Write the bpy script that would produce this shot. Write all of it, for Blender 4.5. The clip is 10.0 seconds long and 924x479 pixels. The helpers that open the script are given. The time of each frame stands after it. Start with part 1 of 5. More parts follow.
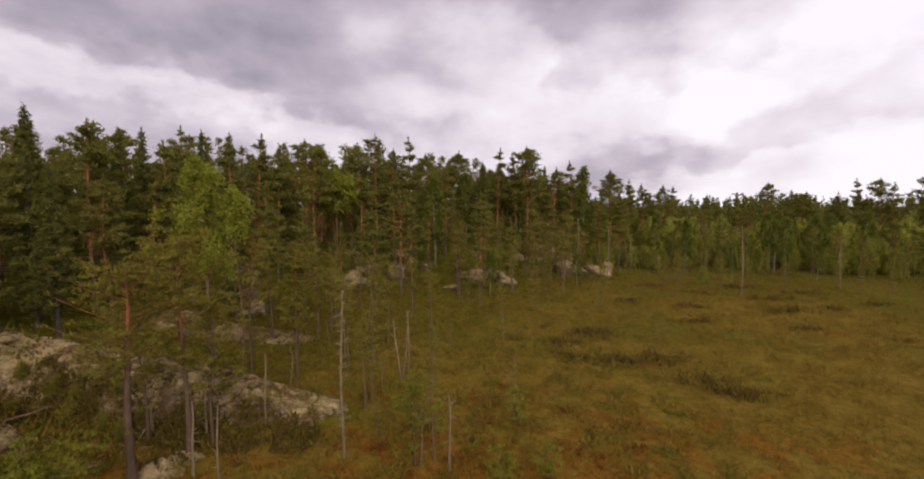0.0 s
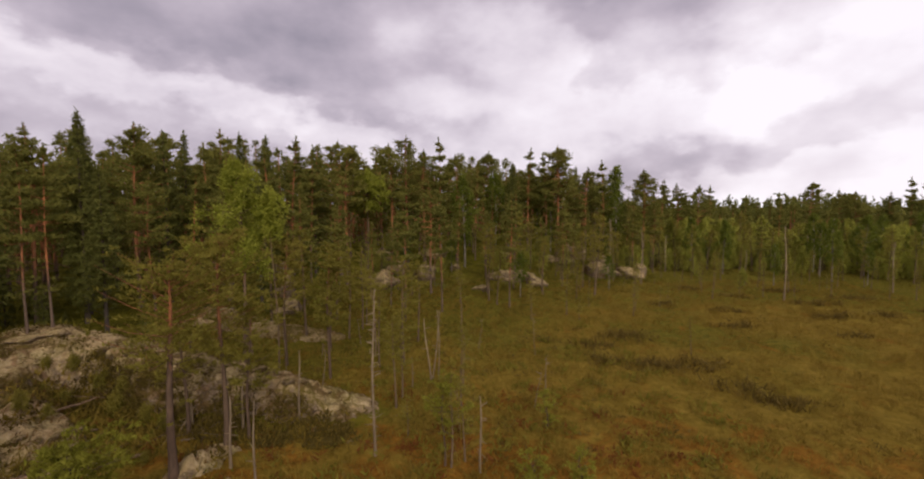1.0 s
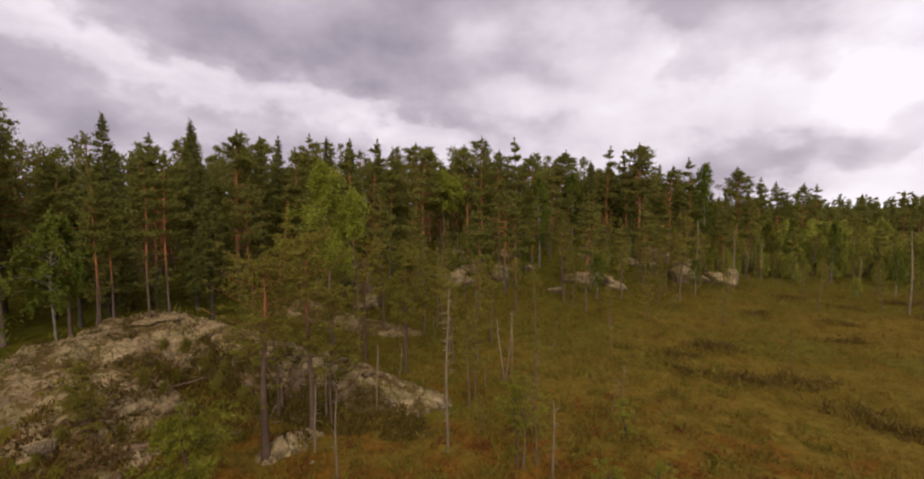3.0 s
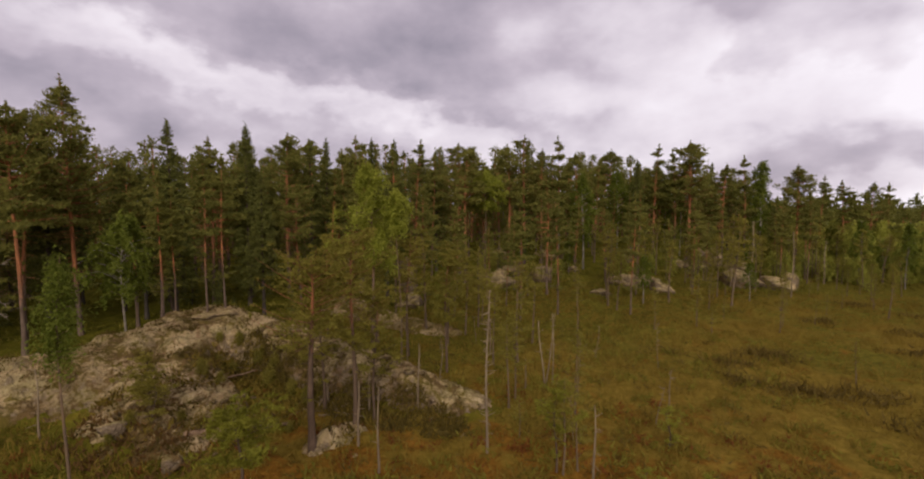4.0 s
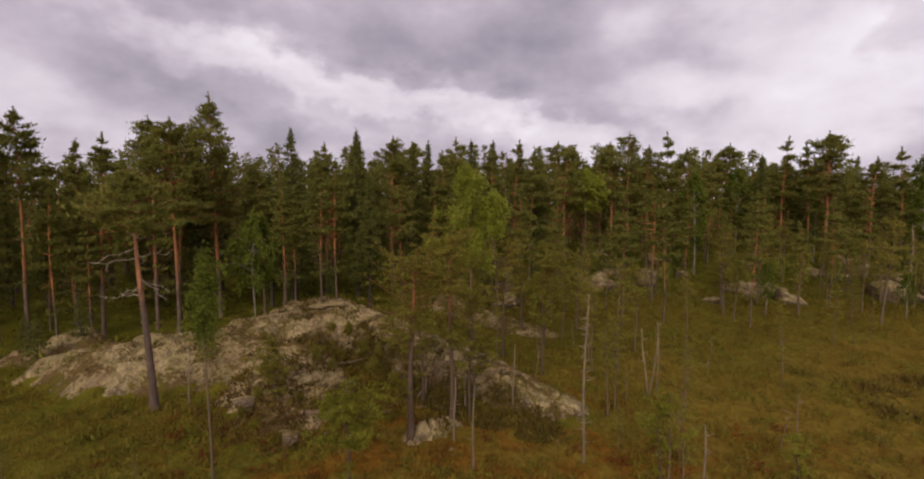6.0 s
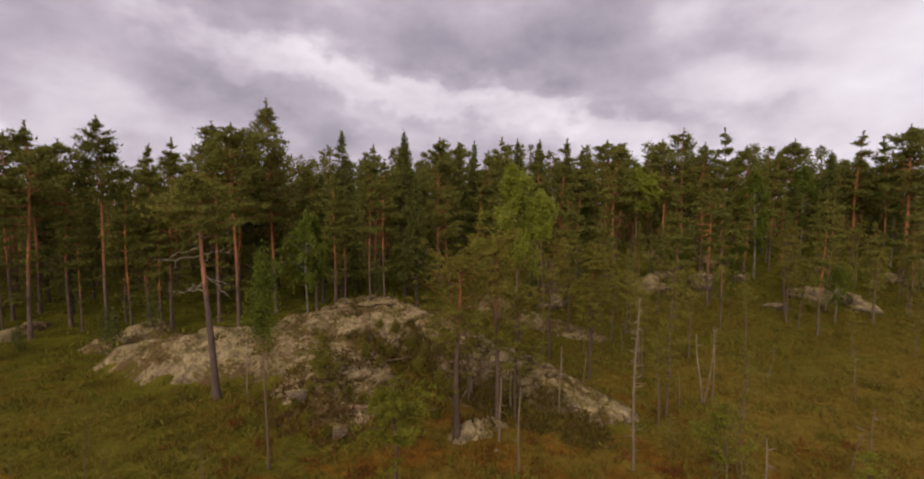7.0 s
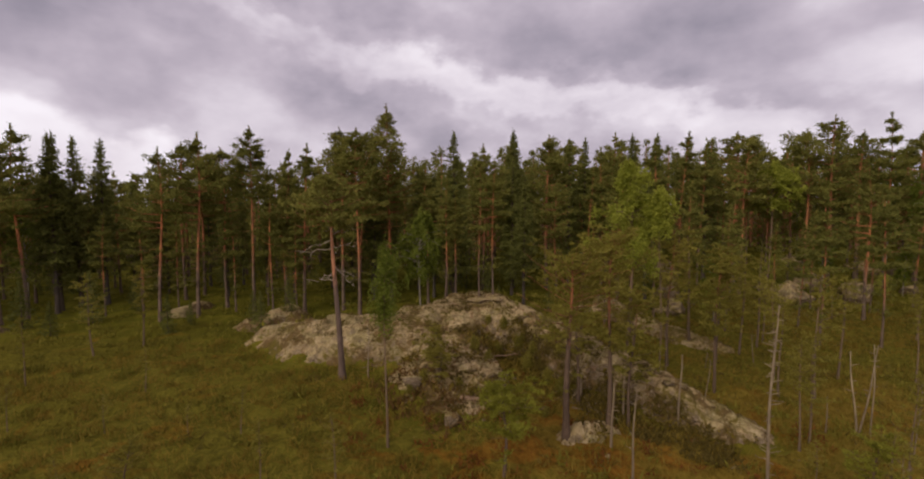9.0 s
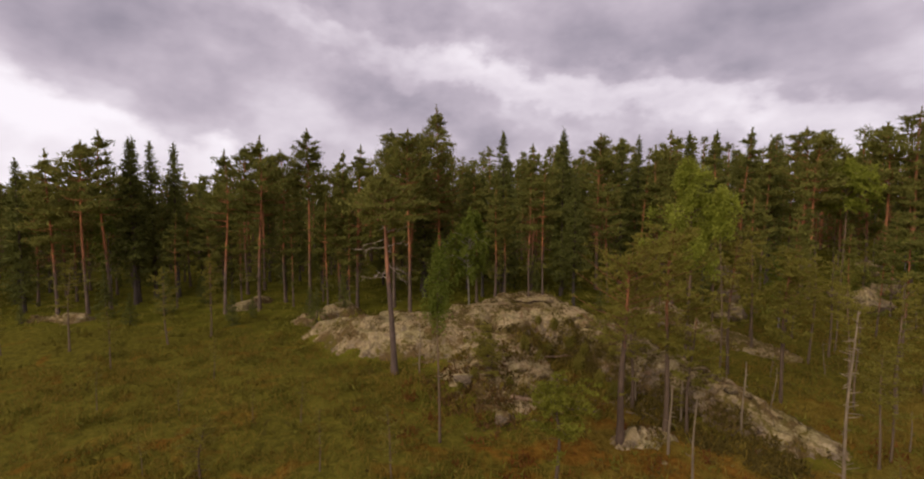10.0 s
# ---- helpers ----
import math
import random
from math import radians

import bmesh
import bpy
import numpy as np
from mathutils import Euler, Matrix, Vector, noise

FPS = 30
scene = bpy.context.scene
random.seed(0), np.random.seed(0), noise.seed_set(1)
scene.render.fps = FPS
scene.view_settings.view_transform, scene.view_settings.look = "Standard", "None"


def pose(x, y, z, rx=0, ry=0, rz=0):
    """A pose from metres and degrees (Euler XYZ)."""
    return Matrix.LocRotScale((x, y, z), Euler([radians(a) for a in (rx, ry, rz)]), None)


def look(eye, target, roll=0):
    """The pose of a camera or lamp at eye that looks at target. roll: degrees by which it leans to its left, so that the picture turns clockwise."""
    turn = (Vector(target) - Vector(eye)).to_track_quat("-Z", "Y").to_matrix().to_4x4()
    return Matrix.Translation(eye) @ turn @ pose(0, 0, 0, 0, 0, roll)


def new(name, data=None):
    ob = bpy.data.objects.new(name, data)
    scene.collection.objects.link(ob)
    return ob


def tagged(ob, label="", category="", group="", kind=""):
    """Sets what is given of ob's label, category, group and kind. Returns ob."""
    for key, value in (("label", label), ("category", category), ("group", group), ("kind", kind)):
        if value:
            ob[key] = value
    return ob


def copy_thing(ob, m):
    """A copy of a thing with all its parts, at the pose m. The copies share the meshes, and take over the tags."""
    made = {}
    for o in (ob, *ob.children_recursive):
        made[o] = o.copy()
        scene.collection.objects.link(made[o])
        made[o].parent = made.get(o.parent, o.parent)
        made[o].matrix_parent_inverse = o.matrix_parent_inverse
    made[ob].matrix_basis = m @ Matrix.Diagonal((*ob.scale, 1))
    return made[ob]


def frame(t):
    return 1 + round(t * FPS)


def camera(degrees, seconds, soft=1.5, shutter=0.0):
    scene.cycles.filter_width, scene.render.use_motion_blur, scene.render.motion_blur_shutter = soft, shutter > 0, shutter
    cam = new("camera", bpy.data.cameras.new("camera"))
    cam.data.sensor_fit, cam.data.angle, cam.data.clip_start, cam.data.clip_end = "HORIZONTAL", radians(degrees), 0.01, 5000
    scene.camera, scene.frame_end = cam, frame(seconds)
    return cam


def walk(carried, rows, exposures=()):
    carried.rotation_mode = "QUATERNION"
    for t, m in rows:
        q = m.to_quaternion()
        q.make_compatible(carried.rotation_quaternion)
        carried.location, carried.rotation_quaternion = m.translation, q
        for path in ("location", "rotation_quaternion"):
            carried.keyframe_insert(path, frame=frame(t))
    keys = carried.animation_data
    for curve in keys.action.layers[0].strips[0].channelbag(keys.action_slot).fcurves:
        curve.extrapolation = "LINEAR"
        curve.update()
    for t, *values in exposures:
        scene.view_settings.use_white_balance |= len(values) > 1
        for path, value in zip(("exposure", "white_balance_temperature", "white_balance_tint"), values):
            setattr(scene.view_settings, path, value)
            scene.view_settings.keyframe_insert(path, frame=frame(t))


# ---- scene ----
cam = camera(90.43, 10.0, soft=2.05)
# seconds, x, y, z, yaw, pitch, roll: a drone that hovers 8 m over the bog and turns to its left
PATH_ROWS = [
    (0, -0.000, 0.000, 8.000, 0.03, -4.05, 0.26),
    (0.5, -0.043, 0.053, 7.996, 1.62, -4.02, 0.25),
    (1, -0.084, 0.094, 7.984, 3.66, -3.97, 0.24),
    (1.5, -0.114, 0.115, 7.972, 5.81, -3.94, 0.19),
    (2, -0.125, 0.116, 7.973, 8.44, -3.97, 0.16),
    (2.5, -0.116, 0.107, 7.994, 10.65, -3.98, 0.13),
    (4, -0.038, 0.029, 8.101, 18.24, -4.06, 0.01),
    (4.5, -0.015, 0.006, 8.122, 21.09, -4.13, -0.01),
    (5, -0.006, 0.005, 8.130, 24.08, -4.20, 0.02),
    (5.5, -0.020, 0.008, 8.139, 27.37, -4.19, -0.06),
    (7, -0.078, -0.040, 8.176, 36.00, -4.16, -0.06),
    (7.5, -0.074, -0.090, 8.173, 39.16, -4.26, -0.09),
    (8, -0.069, -0.148, 8.158, 42.40, -4.29, -0.07),
    (8.5, -0.094, -0.221, 8.139, 45.61, -4.30, -0.08),
    (9, -0.147, -0.323, 8.117, 49.09, -4.28, -0.07),
    (9.5, -0.188, -0.445, 8.099, 51.73, -4.26, -0.14),
    (10, -0.216, -0.580, 8.081, 54.82, -4.26, -0.12),
]
walk(cam, [(t, pose(x, y, z, 90 + pitch, roll, yaw)) for t, x, y, z, yaw, pitch, roll in PATH_ROWS],
     exposures=[(0, 0.0), (2.5, -0.01), (4.5, -0.06), (7, -0.08), (9, -0.08), (10, -0.04)])

# ---- light: a heavy broken overcast with a weak, wide sun behind it ----
SUN_ELEVATION, SUN_BEARING = 28.0, 165.0  # degrees; bearing from +y towards +x


def make_world():
    world = bpy.data.worlds.new("overcast")
    scene.world = world
    world.use_nodes = True
    nt = world.node_tree
    nt.nodes.clear()
    N, L = nt.nodes.new, nt.links.new

    def math_node(op, a, b=None, clamp=False):
        n = N("ShaderNodeMath")
        n.operation, n.use_clamp = op, clamp
        for i, v in enumerate((a, b)):
            if v is None:
                continue
            if isinstance(v, (int, float)):
                n.inputs[i].default_value = v
            else:
                L(v, n.inputs[i])
        return n.outputs[0]

    sky = N("ShaderNodeTexSky")
    sky.sky_type, sky.sun_disc = "NISHITA", False
    sky.sun_elevation, sky.sun_rotation = radians(SUN_ELEVATION), radians(SUN_BEARING)
    coord = N("ShaderNodeTexCoord")
    sep = N("ShaderNodeSeparateXYZ")
    L(coord.outputs["Generated"], sep.inputs[0])
    # the cloud deck is a flat layer seen in perspective
    rise = math_node("ADD", math_node("MAXIMUM", sep.outputs[2], 0.0), 0.42)
    com = N("ShaderNodeCombineXYZ")
    L(math_node("DIVIDE", sep.outputs[0], rise), com.inputs[0])
    L(math_node("DIVIDE", sep.outputs[1], rise), com.inputs[1])

    def cloud_noise(scale, detail, rough, distort, offset):
        m = N("ShaderNodeMapping")
        m.inputs["Location"].default_value = offset
        m.inputs["Rotation"].default_value = (0, 0, radians(28))
        m.inputs["Scale"].default_value = (0.85, 1.0, 1)
        L(com.outputs[0], m.inputs[0])
        n = N("ShaderNodeTexNoise")
        for key, v in (("Scale", scale), ("Detail", detail), ("Roughness", rough), ("Distortion", distort)):
            n.inputs[key].default_value = v
        L(m.outputs[0], n.inputs["Vector"])
        return n.outputs[0]

    big = cloud_noise(1.35, 3.0, 0.42, 0.25, (5.6, 0.4, 0.0))
    fine = cloud_noise(5.0, 6.0, 0.55, 0.3, (7.7, 2.2, 0.0))

    def lumps(scale, size, seed):
        """Uneven outline of the clouds, in degrees."""
        m = N("ShaderNodeMapping")
        m.inputs["Location"].default_value = (seed, seed * 0.7, 0)
        m.inputs["Scale"].default_value = (1, 1, 1.6)
        L(coord.outputs["Generated"], m.inputs[0])
        n = N("ShaderNodeTexNoise")
        n.inputs["Scale"].default_value, n.inputs["Detail"].default_value, n.inputs["Roughness"].default_value = scale, 4.0, 0.52
        L(m.outputs[0], n.inputs["Vector"])
        return math_node("MULTIPLY", math_node("SUBTRACT", n.outputs[0], 0.5), size)

    degree = 180 / math.pi
    bearing = math_node("MULTIPLY", math_node("ARCTAN2", sep.outputs[0], sep.outputs[1]), degree)  # from +y towards +x
    height = math_node("MULTIPLY", math_node("ARCSINE", sep.outputs[2]), degree)
    bearing = math_node("ADD", bearing, lumps(5.0, 14.0, 1.0))
    height = math_node("ADD", height, math_node("ADD", lumps(5.0, 7.0, 3.0), lumps(13.0, 6.0, 5.0)))

    def table(x, low, high, stops):
        """A smooth function of x by its values at some places."""
        r = N("ShaderNodeValToRGB")
        r.color_ramp.interpolation = "EASE"
        e = r.color_ramp.elements
        while len(e) < len(stops):
            e.new(0.5)
        for el, (at, v) in zip(e, stops):
            el.position, el.color = (at - low) / (high - low), (v, v, v, 1)
        scaled = N("ShaderNodeMapRange")
        scaled.inputs["From Min"].default_value, scaled.inputs["From Max"].default_value = low, high
        L(x, scaled.inputs[0])
        L(scaled.outputs[0], r.inputs[0])
        sepc = N("ShaderNodeSeparateColor")
        L(r.outputs[0], sepc.inputs[0])
        return sepc.outputs[0]

    def layer(body, edge, profile, window):
        """A cloud bank along an edge (bearing, height): tone by degrees above the edge, within a window of bearings."""
        over = math_node("SUBTRACT", height, math_node("MULTIPLY", table(bearing, -120, 70, [(q, v / 40) for q, v in edge]), 40.0))
        tone = math_node("SUBTRACT", table(over, -14, 14, [(q, v + 0.5) for q, v in profile]), 0.5)
        return math_node("ADD", body, math_node("MULTIPLY", tone, table(bearing, -120, 70, window)))

    body = math_node("ADD", math_node("MULTIPLY", big, 0.50), math_node("MULTIPLY", fine, 0.03))
    body = math_node("ADD", body, math_node("ADD", lumps(6.0, 0.30, 8.0), lumps(17.0, 0.055, 2.0)))
    body = math_node("ADD", body, 0.215)
    # the lit bank under the western deck, dark at its base
    body = layer(body, [(-80, 24), (-61, 18.6), (-54, 17.2), (-46, 15.2), (-37, 13.8), (-30, 12.8), (-23, 11.4), (-17, 9.4), (-8, 7.5)],
                 [(-13, -0.02), (-7.0, -0.06), (-4.5, -0.01), (-2.6, 0.07), (-1.0, 0.105), (1.2, -0.02), (3.0, -0.07), (9, -0.05)],
                 [(-90, 0.3), (-66, 0.7), (-52, 1.0), (-20, 1.0), (-6, 0.25), (2, 0.0)])
    body = layer(body, [(-24, 5.5), (4, 5.5)], [(-1.5, 0.0), (1.5, -0.09), (4, -0.10), (7, 0.0)], [(-24, 0.0), (-17, 1.0), (-4, 0.8), (5, 0.0)])
    # thin, bright deck in the east, with a dark cloud high in it and a grey streak low
    body = layer(body, [(-10, 8), (50, 8)], [(-13, 0.10), (-6, 0.115), (1, 0.12), (9, 0.11), (14, 0.10)], [(-24, 0.0), (-4, 0.6), (4, 0.65), (12, 0.45), (22, 1.0), (29, 2.2), (50, 2.3), (66, 0.2)])
    body = layer(body, [(5, 20), (12, 14.0), (22, 13.2), (30, 15.5), (36, 19), (44, 22)], [(-2.0, 0.0), (0.6, -0.08), (4, -0.125), (8, -0.13), (13, -0.08)], [(4, 0.0), (11, 1.0), (30, 1.0), (39, 0.0)])
    body = layer(body, [(10, 4.4), (20, 4.6), (27, 5.0), (34.7, 7.6), (40, 9.0), (48, 12.0)], [(-3.0, 0.0), (-1.0, -0.10), (0.8, -0.11), (3.6, 0.0)], [(8, 0.0), (15, 0.9), (36, 1.0), (43, 0.6), (52, 0.0)])
    # clear bright gap on the western horizon
    body = layer(body, [(-110, 14.5), (-99, 12.0), (-92, 10.6), (-84, 7.2), (-78, 4.0)], [(-12, 0.14), (-2.0, 0.16), (1.2, 0.0), (4, -0.02)], [(-112, 0.6), (-98, 1.0), (-84, 0.9), (-76, 0.0)])
    ramp = N("ShaderNodeValToRGB")
    els = ramp.color_ramp.elements
    els[0].position, els[0].color = 0.32, (0.300, 0.268, 0.335, 1)
    els[1].position, els[1].color = 0.70, (1.08, 1.01, 1.08, 1)
    for at, col in ((0.42, (0.478, 0.415, 0.494)), (0.485, (0.606, 0.527, 0.610)), (0.545, (0.772, 0.690, 0.772)), (0.61, (0.91, 0.825, 0.90))):
        els.new(at).color = (*col, 1)
    L(body, ramp.inputs[0])
    deck = N("ShaderNodeBackground")
    L(ramp.outputs[0], deck.inputs[0])
    deck.inputs[1].default_value = 1.0
    clear = N("ShaderNodeBackground")
    L(sky.outputs[0], clear.inputs[0])
    clear.inputs[1].default_value = 0.05
    mix = N("ShaderNodeMixShader")
    mix.inputs[0].default_value = 0.93
    L(clear.outputs[0], mix.inputs[1])
    L(deck.outputs[0], mix.inputs[2])
    L(mix.outputs[0], N("ShaderNodeOutputWorld").inputs[0])


make_world()
sun_data = bpy.data.lights.new("sun", "SUN")
sun_data.energy, sun_data.angle, sun_data.color = 1.85, radians(30), (1.0, 0.92, 0.78)
sun = new("sun", sun_data)
sun.matrix_basis = look((60 * math.sin(radians(SUN_BEARING)), 60 * math.cos(radians(SUN_BEARING)), 60 * math.tan(radians(SUN_ELEVATION))), (0, 0, 0))


# ---- materials ----
class Mat:
    """A node material in the making."""

    def __init__(self, name, rough=0.8, specular=0.3):
        self.mat = bpy.data.materials.new(name)
        self.mat.use_nodes = True
        self.nt = self.mat.node_tree
        self.nt.nodes.clear()
        self.bsdf = self.node("ShaderNodeBsdfPrincipled")
        self.bsdf.inputs["Roughness"].default_value = rough
        self.bsdf.inputs["Specular IOR Level"].default_value = specular
        self.out = self.node("ShaderNodeOutputMaterial")
        self.link(self.bsdf.outputs[0], self.out.inputs[0])
        self.coord = self.node("ShaderNodeTexCoord")

    def node(self, kind):
        return self.nt.nodes.new(kind)

    def link(self, a, b):
        self.nt.links.new(a, b)

    def noise(self, scale, detail=4.0, rough=0.55, distort=0.0, stretch=(1, 1, 1), offset=(0, 0, 0)):
        m = self.node("ShaderNodeMapping")
        m.inputs["Scale"].default_value = stretch
        m.inputs["Location"].default_value = offset
        self.link(self.coord.outputs["Object"], m.inputs[0])
        n = self.node("ShaderNodeTexNoise")
        for key, v in (("Scale", scale), ("Detail", detail), ("Roughness", rough), ("Distortion", distort)):
            n.inputs[key].default_value = v
        self.link(m.outputs[0], n.inputs["Vector"])
        return n.outputs[0]

    def ramp(self, fac, stops):
        r = self.node("ShaderNodeValToRGB")
        els = r.color_ramp.elements
        while len(els) < len(stops):
            els.new(0.5)
        for e, (at, col) in zip(els, stops):
            e.position = at
            e.color = (*col, 1) if len(col) == 3 else col
        self.link(fac, r.inputs[0])
        return r.outputs[0]

    def step(self, fac, lo, hi):
        n = self.node("ShaderNodeMapRange")
        n.interpolation_type = "SMOOTHSTEP"
        n.inputs["From Min"].default_value, n.inputs["From Max"].default_value = lo, hi
        self.link(fac, n.inputs[0])
        return n.outputs[0]

    def mix(self, fac, a, b, mode="MIX"):
        n = self.node("ShaderNodeMix")
        n.data_type, n.blend_type = "RGBA", mode
        for sock, v in ((n.inputs[0], fac), (n.inputs[6], a), (n.inputs[7], b)):
            if isinstance(v, (int, float)):
                sock.default_value = v
            elif isinstance(v, tuple):
                sock.default_value = (*v, 1)
            else:
                self.link(v, sock)
        return n.outputs[2]

    def calc(self, op, a, b):
        n = self.node("ShaderNodeMath")
        n.operation = op
        for i, v in enumerate((a, b)):
            if isinstance(v, (int, float)):
                n.inputs[i].default_value = v
            else:
                self.link(v, n.inputs[i])
        return n.outputs[0]

    def base(self, col):
        self.link(col, self.bsdf.inputs["Base Color"])
        return self

    def bump(self, height, strength, distance):
        b = self.node("ShaderNodeBump")
        b.inputs["Strength"].default_value, b.inputs["Distance"].default_value = strength, distance
        self.link(height, b.inputs["Height"])
        self.link(b.outputs[0], self.bsdf.inputs["Normal"])
        return self


def leaf_material(name, dark, mid, light, through_leaf=0.3, spread=0.5):
    """Needles or leaves: each tuft has its own tone, and each tree too; a share of the light comes through."""
    m = Mat(name, rough=0.75, specular=0.06)
    island = m.node("ShaderNodeNewGeometry").outputs["Random Per Island"]
    tree = m.node("ShaderNodeObjectInfo").outputs["Random"]
    patch = m.noise(0.9, 2.0)
    tone = m.calc("ADD", m.calc("MULTIPLY", island, spread), m.calc("ADD", m.calc("MULTIPLY", patch, 0.5), m.calc("MULTIPLY", tree, 0.32)))
    tone = m.calc("MULTIPLY", tone, 1.0 / (spread + 0.6))
    col = m.ramp(tone, [(0.15, dark), (0.5, mid), (0.9, light)])
    m.base(col)
    t = m.node("ShaderNodeBsdfTranslucent")
    m.link(col, t.inputs[0])
    mix = m.node("ShaderNodeMixShader")
    mix.inputs[0].default_value = through_leaf
    m.link(m.bsdf.outputs[0], mix.inputs[1])
    m.link(t.outputs[0], mix.inputs[2])
    m.link(mix.outputs[0], m.out.inputs[0])
    return m.mat


PINE_NEEDLES = leaf_material("pine_needles", (0.096, 0.097, 0.021), (0.168, 0.162, 0.036), (0.270, 0.246, 0.054), 0.45)
SPRUCE_NEEDLES = leaf_material("spruce_needles", (0.078, 0.084, 0.020), (0.132, 0.135, 0.032), (0.205, 0.200, 0.049), 0.42)
BOG_PINE_NEEDLES = leaf_material("bog_pine_needles", (0.121, 0.106, 0.018), (0.216, 0.186, 0.033), (0.329, 0.275, 0.052), 0.45)
BIRCH_LEAVES = leaf_material("birch_leaves", (0.155, 0.172, 0.022), (0.290, 0.304, 0.040), (0.430, 0.432, 0.068), 0.5)
YOUNG_LEAVES = leaf_material("young_leaves", (0.078, 0.098, 0.015), (0.146, 0.172, 0.024), (0.220, 0.242, 0.040), 0.48)
HEATH_LEAVES = leaf_material("heath_leaves", (0.060, 0.044, 0.012), (0.108, 0.078, 0.019), (0.170, 0.120, 0.029))
HUMMOCK_LEAVES = leaf_material("hummock_heath_leaves", (0.070, 0.048, 0.013), (0.115, 0.080, 0.020), (0.165, 0.112, 0.028))
SHRUB_LEAVES = leaf_material("shrub_leaves", (0.090, 0.066, 0.013), (0.166, 0.118, 0.021), (0.255, 0.178, 0.032))
FLOOR_LEAVES = leaf_material("floor_shrub_leaves", (0.084, 0.077, 0.012), (0.154, 0.136, 0.020), (0.232, 0.196, 0.030))
BUSH_LEAVES = leaf_material("bush_leaves", (0.202, 0.199, 0.034), (0.325, 0.323, 0.054), (0.442, 0.431, 0.081), 0.40)
SAPLING_NEEDLES = leaf_material("sapling_needles", (0.130, 0.132, 0.018), (0.225, 0.218, 0.028), (0.325, 0.305, 0.044), 0.48)
RED_LEAVES = leaf_material("red_shrub_leaves", (0.090, 0.030, 0.012), (0.165, 0.055, 0.016), (0.230, 0.090, 0.022))
FOOT_LEAVES = leaf_material("foot_heath_leaves", (0.080, 0.045, 0.017), (0.140, 0.075, 0.025), (0.200, 0.110, 0.036))
SEDGE = leaf_material("sedge", (0.125, 0.090, 0.013), (0.192, 0.131, 0.021), (0.267, 0.178, 0.033), 0.35)
GREEN_SEDGE = leaf_material("green_sedge", (0.072, 0.059, 0.010), (0.117, 0.093, 0.014), (0.164, 0.126, 0.023), 0.35)


def bark_material(name, low, high, z_from, z_to, flake):
    m = Mat(name, rough=0.9, specular=0.06)
    sep = m.node("ShaderNodeSeparateXYZ")
    m.link(m.coord.outputs["Object"], sep.inputs[0])
    plates = m.noise(7.0, 5.0, 0.6, 0.4, (1, 1, 0.25))
    height = m.calc("ADD", sep.outputs[2], m.calc("MULTIPLY", m.calc("SUBTRACT", plates, 0.5), 2.2))
    col = m.mix(m.step(height, z_from, z_to), low, high)
    col = m.mix(m.step(plates, 0.40, 0.66), m.mix(0.55, col, flake), col)
    tree = m.node("ShaderNodeObjectInfo").outputs["Random"]
    col = m.mix(m.calc("MULTIPLY", tree, 0.35), col, (0.125, 0.083, 0.052))
    m.base(col)
    m.bump(plates, 0.6, 0.03)
    return m.mat


PINE_BARK = bark_material("pine_bark", (0.205, 0.142, 0.104), (0.600, 0.222, 0.088), 2.6, 4.8, (0.054, 0.036, 0.025))
NEAR_PINE_BARK = bark_material("old_pine_bark", (0.150, 0.098, 0.066), (0.420, 0.160, 0.066), 3.2, 4.6, (0.052, 0.036, 0.026))
GNARLED_BARK = bark_material("gnarled_pine_bark", (0.150, 0.102, 0.080), (0.480, 0.205, 0.105), 4.0, 5.6, (0.052, 0.036, 0.026))
SPRUCE_BARK = bark_material("spruce_bark", (0.105, 0.085, 0.070), (0.120, 0.085, 0.062), 2.0, 6.0, (0.045, 0.036, 0.030))
BOG_PINE_BARK = bark_material("bog_pine_bark", (0.215, 0.142, 0.078), (0.260, 0.160, 0.090), 2.0, 5.0, (0.085, 0.070, 0.060))
BIRCH_BARK = bark_material("birch_bark", (0.36, 0.305, 0.235), (0.43, 0.37, 0.29), 0.5, 3.0, (0.06, 0.055, 0.05))
DEAD_WOOD = bark_material("dead_wood", (0.285, 0.205, 0.120), (0.400, 0.302, 0.185), 0.5, 3.0, (0.12, 0.095, 0.07))
PALE_WOOD = bark_material("pale_dead_wood", (0.420, 0.330, 0.230), (0.500, 0.405, 0.300), 0.5, 3.0, (0.20, 0.15, 0.10))
FALLEN_WOOD = bark_material("fallen_wood", (0.310, 0.195, 0.115), (0.350, 0.215, 0.126), 0.0, 3.0, (0.07, 0.05, 0.035))


